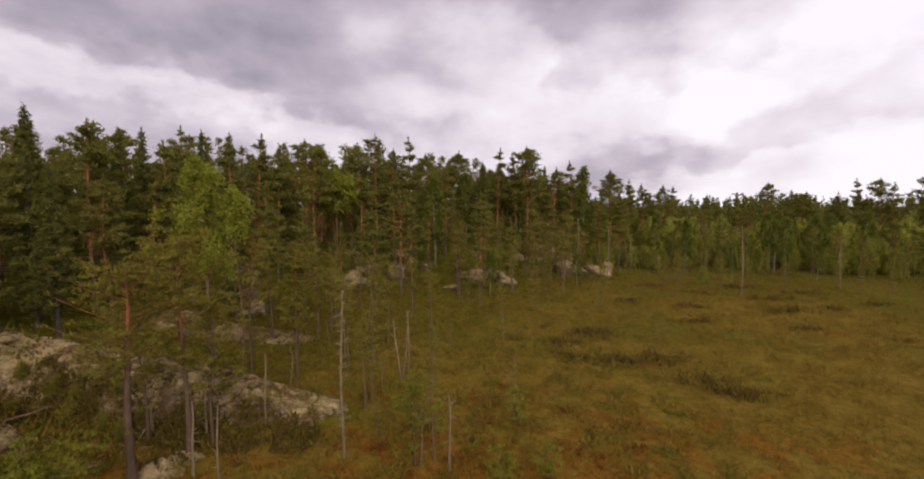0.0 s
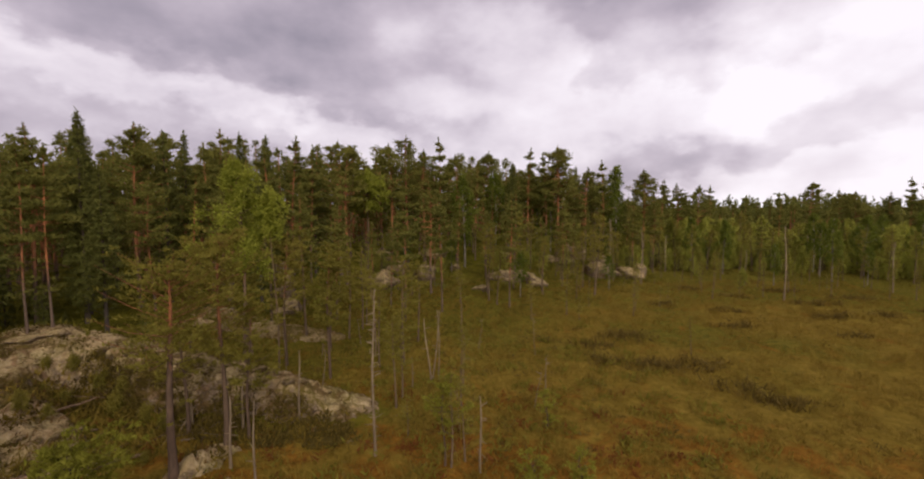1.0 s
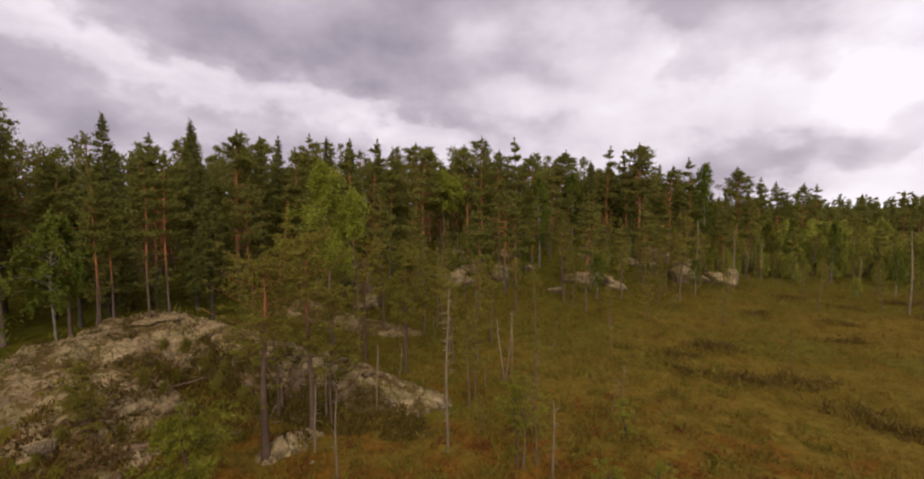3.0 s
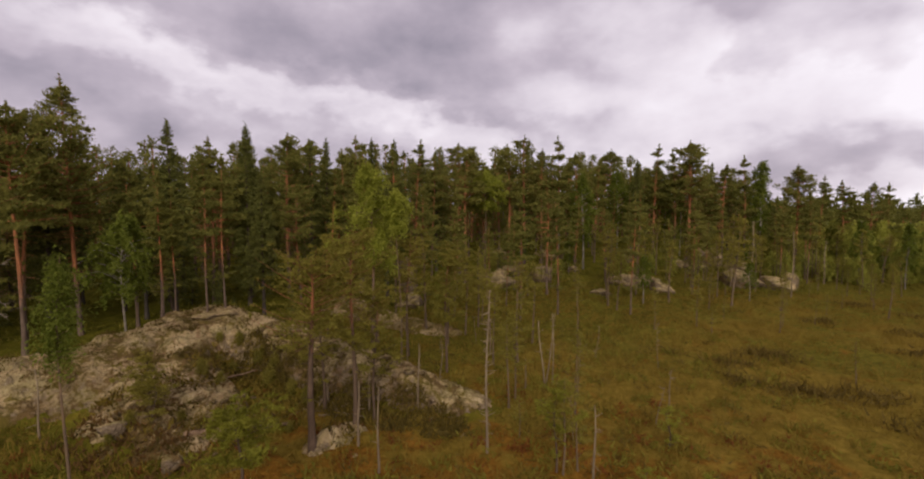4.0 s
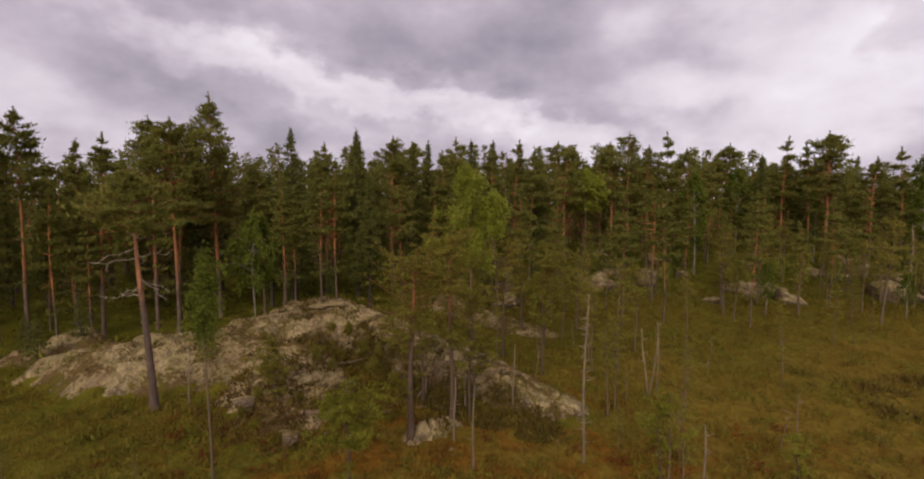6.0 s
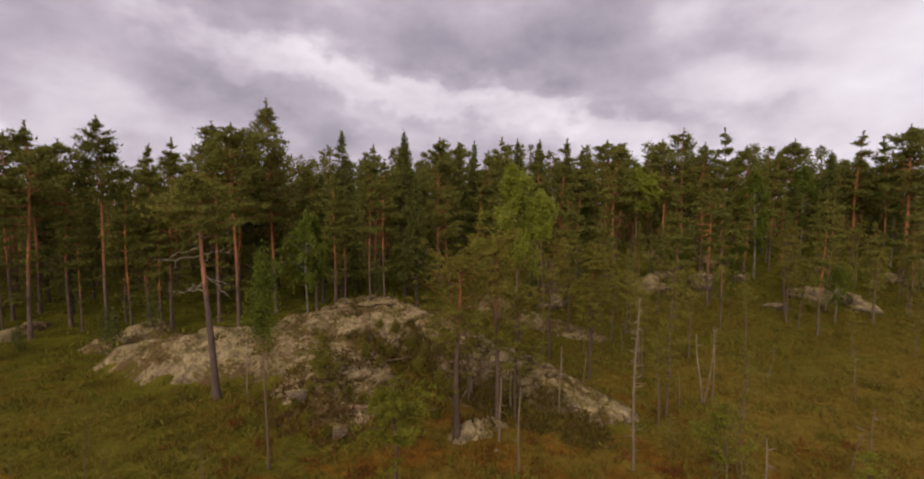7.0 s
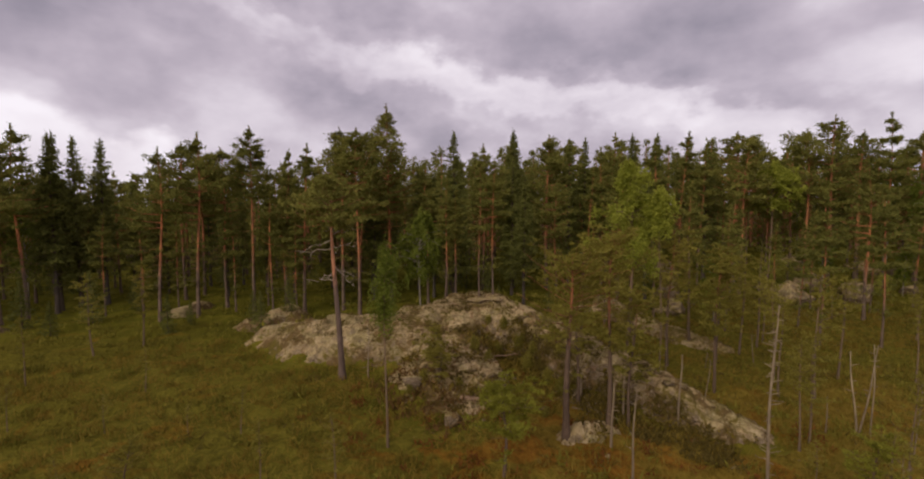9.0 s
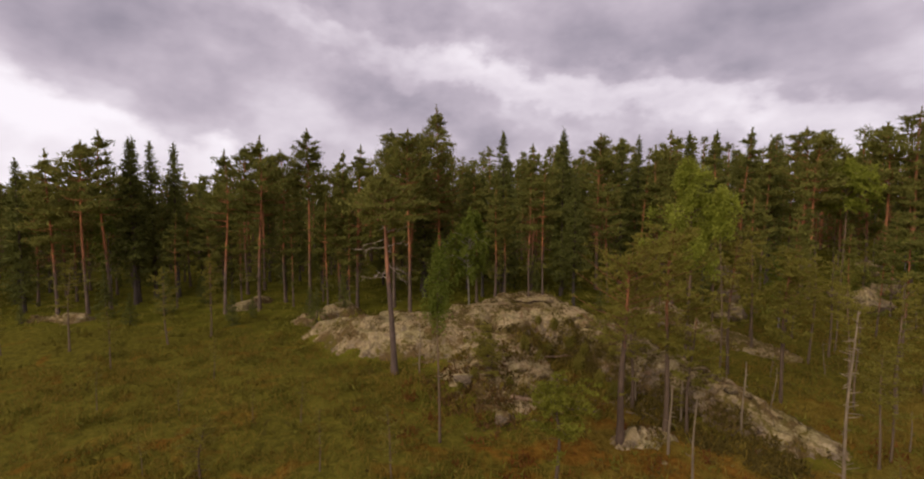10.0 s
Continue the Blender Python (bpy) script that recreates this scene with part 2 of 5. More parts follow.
def bog_material():
    m = Mat("bog_and_forest_floor", rough=1.0, specular=0.02)
    zone = m.node("ShaderNodeAttribute")
    zone.attribute_name = "zone"
    sep = m.node("ShaderNodeSeparateColor")
    m.link(zone.outputs["Color"], sep.inputs[0])
    wide = m.noise(0.11, 4.0, 0.55, 0.6)
    patch = m.noise(0.55, 5.0, 0.6, 0.8, offset=(11, 4, 0))
    tuft = m.noise(3.2, 5.0, 0.65, 0.5, offset=(2, 9, 0))
    fine = m.noise(14.0, 3.0, 0.6)
    gold = m.ramp(tuft, [(0.30, (0.131, 0.090, 0.013)), (0.52, (0.209, 0.140, 0.022)), (0.74, (0.279, 0.183, 0.034))])
    olive = m.ramp(tuft, [(0.30, (0.078, 0.068, 0.010)), (0.52, (0.144, 0.120, 0.016)), (0.74, (0.210, 0.167, 0.026))])
    rust = m.ramp(tuft, [(0.30, (0.120, 0.050, 0.009)), (0.55, (0.240, 0.098, 0.014)), (0.75, (0.310, 0.135, 0.022))])
    dark = m.ramp(fine, [(0.3, (0.050, 0.040, 0.009)), (0.7, (0.100, 0.074, 0.016))])
    col = m.mix(m.step(m.calc("ADD", wide, m.calc("MULTIPLY", sep.outputs[1], 0.30)), 0.50, 0.74), gold, olive)
    col = m.mix(m.calc("MULTIPLY", m.step(m.calc("ADD", patch, m.calc("MULTIPLY", sep.outputs[2], 0.22)), 0.56, 0.74), 0.75), col, rust)
    col = m.mix(m.calc("MULTIPLY", m.step(m.noise(0.8, 5.0, 0.62, 1.1, offset=(5, 5, 3)), 0.62, 0.72), 0.7), col, dark)
    moss = m.ramp(patch, [(0.30, (0.069, 0.067, 0.008)), (0.5, (0.127, 0.115, 0.013)), (0.7, (0.196, 0.167, 0.021))])
    moss = m.mix(m.step(tuft, 0.55, 0.75), moss, (0.150, 0.105, 0.028))
    col = m.mix(sep.outputs[0], col, moss)
    m.base(col)
    m.bump(m.calc("ADD", tuft, m.calc("MULTIPLY", fine, 0.5)), 1.0, 0.16)
    return m.mat


def rock_material(name, lichen_share, low_growth_fall=0.0, rust=0.55, lichen_from=0.45):
    m = Mat(name, rough=0.95, specular=0.06)
    normal = m.node("ShaderNodeNewGeometry").outputs["Normal"]
    sep = m.node("ShaderNodeSeparateXYZ")
    m.link(normal, sep.inputs[0])
    broad = m.noise(0.42, 5.0, 0.6, 0.7)
    spots = m.noise(2.6, 6.0, 0.66, 0.5, offset=(4, 1, 2))
    grit = m.noise(17.0, 4.0, 0.6)
    stone = m.ramp(grit, [(0.3, (0.115, 0.080, 0.050)), (0.7, (0.265, 0.190, 0.122))])
    lichen = m.ramp(spots, [(0.30, (0.215, 0.142, 0.060)), (0.50, (0.400, 0.288, 0.140)), (0.70, (0.600, 0.465, 0.270))])
    lichen_tone = m.noise(0.75, 4.0, 0.6, 0.6, offset=(8, 3, 2))
    lichen = m.mix(m.calc("MULTIPLY", m.step(lichen_tone, 0.44, 0.60), 0.6), lichen, m.ramp(spots, [(0.3, (0.150, 0.118, 0.040)), (0.7, (0.360, 0.300, 0.125))]))
    moss = m.mix(m.step(m.noise(0.9, 3.0, 0.6, 0.5, offset=(6, 6, 1)), 0.42, 0.60), m.ramp(spots, [(0.3, (0.080, 0.050, 0.018)), (0.7, (0.180, 0.112, 0.044))]), m.ramp(spots, [(0.3, (0.072, 0.056, 0.012)), (0.7, (0.165, 0.120, 0.026))]))
    up = m.calc("ADD", sep.outputs[2], m.calc("MULTIPLY", m.calc("SUBTRACT", spots, 0.5), 0.7))
    col = m.mix(m.step(up, lichen_from, lichen_from + 0.35), stone, lichen)
    blotch = m.noise(7.5, 5.0, 0.7, 0.3, offset=(9, 2, 6))
    col = m.mix(m.calc("MULTIPLY", m.step(blotch, 0.52, 0.66), 0.4), col, (0.120, 0.085, 0.036))
    speck = m.noise(11.0, 4.0, 0.7, 0.2, offset=(1, 6, 4))
    col = m.mix(m.calc("MULTIPLY", m.step(speck, 0.56, 0.66), 0.4), col, (0.560, 0.460, 0.300))
    rusty = m.noise(1.1, 5.0, 0.65, 0.9, offset=(3, 7, 1))
    col = m.mix(m.calc("MULTIPLY", m.step(rusty, 0.53, 0.68), rust), col, m.ramp(grit, [(0.3, (0.150, 0.078, 0.036)), (0.7, (0.320, 0.190, 0.100))]))
    cracks = m.node("ShaderNodeTexVoronoi")
    cracks.feature = "DISTANCE_TO_EDGE"
    cracks.inputs["Scale"].default_value = 0.42
    warp = m.node("ShaderNodeMapping")
    warp.inputs["Rotation"].default_value = (0, 0, 0.6)
    warp.inputs["Scale"].default_value = (1.0, 2.2, 1.3)
    shift = m.node("ShaderNodeVectorMath")
    shift.operation = "ADD"
    wander = m.node("ShaderNodeTexNoise")
    wander.inputs["Scale"].default_value = 1.6
    m.link(m.coord.outputs["Object"], wander.inputs["Vector"])
    m.link(m.coord.outputs["Object"], shift.inputs[0])
    m.link(wander.outputs["Color"], shift.inputs[1])
    m.link(shift.outputs[0], warp.inputs[0])
    m.link(warp.outputs[0], cracks.inputs["Vector"])
    joint = m.step(cracks.outputs["Distance"], 0.0, 0.03)
    col = m.mix(joint, m.mix(0.45, col, (0.050, 0.036, 0.016)), col)
    place = m.node("ShaderNodeSeparateXYZ")
    m.link(m.coord.outputs["Object"], place.inputs[0])
    cover = m.calc("ADD", broad, m.calc("MULTIPLY", m.calc("SUBTRACT", spots, 0.5), 0.8))
    cover = m.calc("ADD", cover, m.calc("MULTIPLY", m.calc("SUBTRACT", m.noise(6.0, 4.0, 0.6, offset=(1, 8, 3)), 0.5), 0.5))
    cover = m.calc("SUBTRACT", cover, m.calc("MULTIPLY", place.outputs[2], low_growth_fall))
    col = m.mix(m.step(cover, lichen_share, lichen_share + 0.16), col, moss)
    m.base(col)
    m.bump(m.calc("ADD", m.calc("ADD", spots, m.calc("MULTIPLY", grit, 0.35)), m.calc("MULTIPLY", joint, 0.25)), 1.0, 0.14)
    return m.mat


BOG = bog_material()
OUTCROP = rock_material("lichen_rock", 0.44, 0.02)
FAR_ROCK = rock_material("mossy_rock", 0.50, 0.0, 0.4, 0.25)
GREY_ROCK = rock_material("bare_rock", 0.72, 0.0, 0.2)
SLOPE_ROCK = rock_material("littered_rock", 0.44, 0.0, 0.8)
LEDGE_ROCK = rock_material("overgrown_rock", 0.40, 0.0, 0.4)


# ---- lie of the land ----
FOREST_EDGE = [(-53, -40), (-46.5, -14), (-41.5, -3), (-36, 4.5), (-30, 9.5), (-25.5, 20), (-19, 32), (-13, 45), (-2, 57), (10, 66), (27, 66.5), (42, 64), (53, 56), (75, 40), (120, 20)]
WHALEBACK = [(-28.0, 9.2, 0.75, 2.1), (-24.6, 10.3, 1.7, 2.9), (-21.6, 13.7, 1.95, 3.6), (-21.4, 19.6, 2.5, 4.6)]
SPINE = [(-21.4, 19.6, 2.5, 4.6), (-16.3, 18.6, 2.2, 3.3), (-12.2, 17.8, 2.02, 2.0), (-7.8, 17.1, 1.45, 1.5), (-5.6, 17.4, 0.62, 1.05)]
HUMP = [(-31.6, 8.9, 0.75, 1.5), (-30.6, 10.6, 1.4, 2.2)]
APRON = [(-20.0, 17.0, 2.2, 3.6), (-16.2, 13.2, 1.15, 3.6), (-13.9, 11.5, 0.22, 1.6)]
PINE_ROCK = [(-9.6, 12.9, 0.20, 0.62), (-8.9, 13.8, 0.20, 0.72)]
BACK_LEDGE = [(-19.5, 30.4, 1.2, 2.2), (-15.4, 28.6, 0.8, 1.4), (-10.0, 27.3, 0.28, 1.0)]
GULLY = [(-17.2, 16.6, 0.7, 1.1), (-14.9, 15.9, 0.8, 1.3), (-12.4, 14.8, 0.7, 1.4)]
LEFT_LEDGE = [(-38.2, 5.4, 0.5, 1.1), (-40.4, 7.4, 0.6, 1.2)]
FAR_LEFT_LEDGE = [(-42.6, -6.6, 0.40, 0.9), (-41.6, -4.2, 0.45, 0.9)]
OUTCROP_LINES = [WHALEBACK, SPINE, APRON, PINE_ROCK, HUMP]


def edge_depth(x, y):
    """Metres behind the forest's edge (negative: out on the bog)."""
    best, sign = np.full(np.shape(x), 1e9), np.ones(np.shape(x))
    for (ax, ay), (bx, by) in zip(FOREST_EDGE, FOREST_EDGE[1:]):
        dx, dy = bx - ax, by - ay
        s = np.clip(((x - ax) * dx + (y - ay) * dy) / (dx * dx + dy * dy), 0, 1)
        d = np.hypot(x - ax - s * dx, y - ay - s * dy)
        side = np.sign(dx * (y - ay) - dy * (x - ax))
        near = d < best
        sign = np.where(near, side, sign)
        best = np.where(near, d, best)
    return best * sign


def waves(x, y, size, seed):
    """Smooth uneven ground between about -1 and 1, from crossing waves."""
    rng = np.random.default_rng(seed)
    total = 0
    for k in range(7):
        a, ph, f = rng.uniform(0, 6.283), rng.uniform(0, 6.283), rng.uniform(0.6, 1.7) / size
        total = total + np.sin((x * math.cos(a) + y * math.sin(a)) * f * 6.283 + ph + 1.5 * np.sin((y * math.cos(a) - x * math.sin(a)) * f * 2.9 + ph))
    return total / 4.2


def ridge(x, y, line):
    top = np.full(np.shape(x), -1.0)
    for (ax, ay, az, aw), (bx, by, bz, bw) in zip(line, line[1:]):
        dx, dy = bx - ax, by - ay
        s = np.clip(((x - ax) * dx + (y - ay) * dy) / (dx * dx + dy * dy), 0, 1)
        d = np.hypot(x - ax - s * dx, y - ay - s * dy) / (aw + s * (bw - aw))
        top = np.maximum(top, (az + s * (bz - az)) * (1.25 * np.clip(1 - d ** 2.2, -0.6, 1) ** 1.0 - 0.25))
    return top


def soil(x, y):
    """The ground's height: bog with hummocks, a forest floor that rises behind it."""
    x, y = np.asarray(x, float), np.asarray(y, float)
    deep = edge_depth(x, y)
    rise = np.clip((deep + 4) / 30, 0, 1)
    z = (1.5 + 1.9 * np.clip((y - 30) / 25, 0, 1) * np.clip((40 - x) / 15, 0, 1)) * rise * rise * (3 - 2 * rise) * np.clip((y + 25) / 60, 0.25, 1)
    z = z + 0.07 * waves(x, y, 2.3, 3) + 0.05 * waves(x, y, 0.9, 5) + 0.10 * waves(x, y, 9, 8)
    # soil banked up against the outcrop
    for line in (WHALEBACK, SPINE, APRON):
        wide = [(a, b, 0.55 * c, d * 1.05) for a, b, c, d in line]
        z = np.maximum(z, ridge(x, y, wide))
    return z


def rock_height(x, y, lines, seed):
    h = ridge(x, y, lines[0])
    for line in lines[1:]:
        h = np.maximum(h, ridge(x, y, line))
    h = h + 0.15 * waves(x, y, 2.6, seed) + 0.075 * waves(x, y, 1.0, seed + 1) + 0.040 * waves(x, y, 0.42, seed + 2)
    # weathered furrows between the sheets
    h = h - 0.13 * np.clip(1 - 5 * np.abs(waves(x, y, 2.2, seed + 8)), 0, 1) - 0.07 * np.clip(1 - 4 * np.abs(waves(x, y, 1.1, seed + 9)), 0, 1)
    h = h - np.clip(ridge(x, y, GULLY), 0, 1)
    # joints in the bedrock: low steps across the slope
    step = 0.34
    terr = np.floor((h + 0.09 * waves(x, y, 3.0, seed + 5)) / step) * step
    return 0.62 * h + 0.38 * (terr + step * 0.6)


def land(x, y):
    """Top of ground or main outcrop at a place."""
    g = float(soil(x, y))
    return max(g, float(rock_height(np.asarray(x, float), np.asarray(y, float), OUTCROP_LINES, 21)))


def mesh_from(name, verts, faces, mat, smooth=True):
    me = bpy.data.meshes.new(name)
    verts = np.asarray(verts, np.float32)
    faces = np.asarray(faces, np.int32)
    n, k = faces.shape
    me.vertices.add(len(verts))
    me.vertices.foreach_set("co", verts.ravel())
    me.loops.add(n * k)
    me.loops.foreach_set("vertex_index", faces.ravel())
    me.polygons.add(n)
    me.polygons.foreach_set("loop_start", np.arange(0, n * k, k, dtype=np.int32))
    me.polygons.foreach_set("use_smooth", np.full(n, smooth))
    me.materials.append(mat)
    me.update(calc_edges=True)
    return me


def part(name, me, parent, label=""):
    ob = new(name, me)
    ob.parent = parent
    return tagged(ob, label)


def grid_faces(rows, cols, wrap=False):
    r, c = np.meshgrid(np.arange(rows - 1), np.arange(cols if wrap else cols - 1), indexing="ij")
    a, b = r * cols + c, r * cols + (c + 1) % cols
    return np.stack([a, b, b + cols, a + cols], -1).reshape(-1, 4)


def make_ground():
    radii = np.concatenate([[0.02, 0.5, 1.0], np.geomspace(1.5, 110, 220), np.geomspace(118, 3500, 40)])
    turn = np.linspace(0, 2 * np.pi, 520, endpoint=False)
    rr, tt = np.meshgrid(radii, turn, indexing="ij")
    x, y = (rr * np.cos(tt)).ravel(), (rr * np.sin(tt)).ravel()
    z = soil(x, y)
    far = np.clip((rr.ravel() - 90) / 200, 0, 1)
    z = z * (1 - far) + 1.2 * far
    v = np.stack([x, y, z], -1)
    faces = grid_faces(len(radii), len(turn), True)
    me = mesh_from("ground", v, faces, BOG)
    # forest floor share, green share, rust share
    deep = edge_depth(v[:, 0], v[:, 1])
    wood = np.clip((deep + 5 + 3.0 * waves(v[:, 0], v[:, 1], 7, 31)) / 6, 0, 1)
    for line in (WHALEBACK, SPINE, APRON):
        wood = np.maximum(wood, np.clip(ridge(v[:, 0], v[:, 1], [(a, b, 1, d * 1.5) for a, b, c, d in line]) * 3 + 0.6, 0, 1) * 0.8)
    green = 1.4 * np.clip((-v[:, 0] - 6) / 12, 0, 1) * np.clip((20 - v[:, 1]) / 12, 0, 1) + np.clip((v[:, 1] - 22) / 18, 0, 1) * np.clip((14 - v[:, 0]) / 12, 0.45, 1) + np.clip((v[:, 0] - 18) / 22, 0, 1) * 0.35 + np.clip((deep + 22) / 18, 0, 1) * np.clip((30 - v[:, 0]) / 15, 0.6, 0.75)
    rust = np.clip(1 - np.hypot(v[:, 0] + 6, v[:, 1] - 11) / 11, 0, 1) + np.clip(1 - np.hypot(v[:, 0] + 13, v[:, 1] + 3) / 9, 0, 1) + np.clip(1.2 - np.hypot(v[:, 0] - 5, v[:, 1] - 10) / 9, 0, 1)
    col = me.color_attributes.new("zone", "FLOAT_COLOR", "POINT")
    col.data.foreach_set("color", np.stack([wood, np.clip(green, 0, 1.4), rust, np.ones(len(v))], -1).astype(np.float32).ravel())
    ob = new("ground", me)
    tagged(ob, "open bog of golden brown sedge and moss with green forest floor", "ground", kind="structure")


make_ground()


def off_line(x, y, line):
    best = np.full(np.shape(x), 1e9)
    for (ax, ay, az, aw), (bx, by, bz, bw) in zip(line, line[1:]):
        dx, dy = bx - ax, by - ay
        s = np.clip(((x - ax) * dx + (y - ay) * dy) / (dx * dx + dy * dy), 0, 1)
        best = np.minimum(best, np.hypot(x - ax - s * dx, y - ay - s * dy))
    return best


def largest_piece(faces, count):
    """The faces of the largest connected piece."""
    mark = np.arange(count)
    while True:
        low = mark[faces].min(1)
        nxt = mark.copy()
        np.minimum.at(nxt, faces.ravel(), np.repeat(low, faces.shape[1]))
        nxt = nxt[nxt]
        if (nxt == mark).all():
            break
        mark = nxt
    names, sizes = np.unique(mark[faces[:, 0]], return_counts=True)
    return faces[mark[faces[:, 0]] == names[np.argmax(sizes)]]


def make_outcrop(label, lines, x0, x1, y0, y1, step, mat, seed, slope=None):
    """An outcrop of one or more ledges, each a part."""
    xs, ys = np.arange(x0, x1, step), np.arange(y0, y1, step)
    gx, gy = np.meshgrid(xs, ys, indexing="ij")
    h, g = rock_height(gx, gy, lines, seed), soil(gx, gy)
    v = np.stack([gx.ravel(), gy.ravel(), np.maximum(h, g - 0.5).ravel()], -1)
    faces = grid_faces(len(xs), len(ys))
    faces = faces[(h - g).ravel()[faces].max(1) > -0.12]
    faces = largest_piece(faces, len(v))
    owner = np.argmin(np.stack([off_line(gx, gy, line) for line in lines]), 0).ravel()[faces[:, 0]]
    root = new("rock_outcrop")
    for k in range(len(lines)):
        mine = faces[owner == k]
        if len(mine):
            used, inverse = np.unique(mine, return_inverse=True)
            part("ledge", mesh_from("ledge", v[used], inverse.reshape(-1, 4), SLOPE_ROCK if lines[k] is slope else mat), root)
    return tagged(root, label, "rock outcrop")


make_outcrop("large pale lichen-covered granite outcrop rising from the bog", [WHALEBACK, SPINE, APRON, HUMP], -36, -3, 3, 27, 0.13, OUTCROP, 21, APRON)
make_outcrop("small lichen-covered rock at the foot of a pine", [PINE_ROCK], -13, -5, 9, 17, 0.11, SLOPE_ROCK, 21)
make_outcrop("low mossy granite ledge behind the outcrop", [BACK_LEDGE], -24, -7, 24, 35, 0.14, LEDGE_ROCK, 41)
make_outcrop("flat lichen ledge at the forest edge", [LEFT_LEDGE], -44, -35, 2, 11, 0.14, OUTCROP, 51)
make_outcrop("flat lichen ledge at the forest edge", [FAR_LEFT_LEDGE], -46, -38, -10, -1, 0.14, OUTCROP, 61)


BOULDERS = []


def boulder(x, y, sx, sy, sz, mat, seed, label, turn=0.0, sink=0.3):
    BOULDERS.append((x, y, max(sx, sy)))
    bm = bmesh.new()
    bmesh.ops.create_icosphere(bm, subdivisions=4, radius=1)
    off = Vector((seed * 3.7, seed * 1.3, seed * 2.1))
    for v in bm.verts:
        n = v.co.normalized()
        r = 1 + 0.50 * noise.noise(n * 1.3 + off) + 0.28 * noise.noise(n * 2.9 + off) + 0.12 * noise.noise(n * 7 + off)
        # a few split faces
        for k in range(7):
            ax = Vector((math.sin(seed * 2.3 + k * 1.9), math.cos(seed * 1.7 + k * 2.6), 0.5 * math.sin(seed + k))).normalized()
            d = n.dot(ax) * r
            if d > 0.60:
                r *= 0.60 / d
        v.co = Vector((n.x * r * sx, n.y * r * sy, n.z * r * sz))
    me = bpy.data.meshes.new("boulder")
    bm.to_mesh(me)
    bm.free()
    for p in me.polygons:
        p.use_smooth = True
    me.materials.append(mat)
    ob = new("boulder", me)
    ob.matrix_basis = pose(x, y, land(x, y) + sz * (0.6 - sink), 0, 0, turn)
    return tagged(ob, label, "boulder")


for k, (x, y, sx, sy, sz, turn) in enumerate([
        (-10.9, 44.8, 2.0, 1.5, 1.1, 20), (-11.0, 51.6, 2.3, 1.6, 1.3, 50), (-14.6, 57.2, 2.6, 1.8, 1.0, 0), (-7.3, 49.2, 1.8, 1.4, 1.4, 80),
        (-7.6, 62.4, 2.8, 1.8, 0.8, 10), (-17.6, 38.0, 1.2, 1.2, 1.8, 30), (-15.6, 34.0, 1.6, 1.2, 0.9, 60), (-21.5, 45.0, 1.6, 1.3, 1.2, 40),
        (-13.2, 47.4, 1.0, 0.8, 0.7, 0), (-4.6, 56.0, 1.0, 0.8, 0.6, 30)]):
    boulder(x, y, sx, sy, sz, FAR_ROCK, k + 2, "rounded lichen-covered boulder at the forest edge", turn)
for k, (x, y, sx, sy, sz, turn) in enumerate([
        (1.7, 49.2, 3.3, 1.3, 0.85, -18), (4.3, 46.9, 1.4, 1.0, 0.9, -30), (-1.0, 43.4, 1.3, 0.9, 0.5, 0), (8.2, 65.4, 2.2, 1.4, 0.7, 0), (12.1, 68.0, 2.4, 2.0, 1.7, 20),
        (12.6, 52.4, 2.6, 1.6, 1.3, -20), (15.2, 52.0, 2.2, 1.4, 1.1, -30), (16.7, 53.4, 1.2, 1.0, 1.1, 0), (10.4, 65.0, 1.8, 1.2, 0.7, 15), (2.0, 66.0, 1.8, 1.2, 0.8, 40), (14.6, 64.0, 1.8, 1.2, 0.8, 0)]):
    boulder(x, y, sx, sy, sz, FAR_ROCK, k + 12, "long grey rock with pale lichen on the wood's fringe", turn)


def stone_thing():
    rng = random.Random(61)
    bm = bmesh.new()
    bmesh.ops.create_icosphere(bm, subdivisions=2, radius=1)
    for v in bm.verts:
        n = v.co.normalized()
        r = 1 + 0.3 * noise.noise(n * 1.3) + 0.1 * noise.noise(n * 4)
        for ax in ((1, 0.2, 0.1), (-0.8, 0.6, 0.2), (0.1, -1, 0.3), (-0.3, -0.5, 0.8), (0.4, 0.7, 0.6), (0, 0.1, 1)):
            d = n.dot(Vector(ax).normalized()) * r
            if d > 0.62:
                r *= 0.62 / d
        v.co = n * r
    me = bpy.data.meshes.new("stone")
    bm.to_mesh(me)
    bm.free()
    me.materials.append(SLOPE_ROCK)
    for k in range(64):
        s = rng.random()
        i = min(2, int(s * 3))
        (ax, ay, _, aw), (bx, by, _, bw) = SPINE[i + 1], SPINE[i + 2] if i < 2 else SPINE[4]
        f = rng.random()
        x, y = ax + f * (bx - ax) + rng.gauss(0, 0.5), ay + f * (by - ay) - abs(rng.gauss(0.2, 0.8))
        if k > 40:
            x, y = rng.uniform(-17, -11), rng.uniform(11, 15)
        size = rng.uniform(0.08, 0.24)
        ob = new("stone", me)
        ob.matrix_basis = pose(x, y, land(x, y) + size * 0.08, rng.uniform(-15, 15), rng.uniform(-15, 15), rng.uniform(0, 360)) @ Matrix.Diagonal((size * 1.5, size, size * 0.7, 1))
        tagged(ob, "small angular granite stone broken off the ridge", "stone", "loose stones on the outcrop")


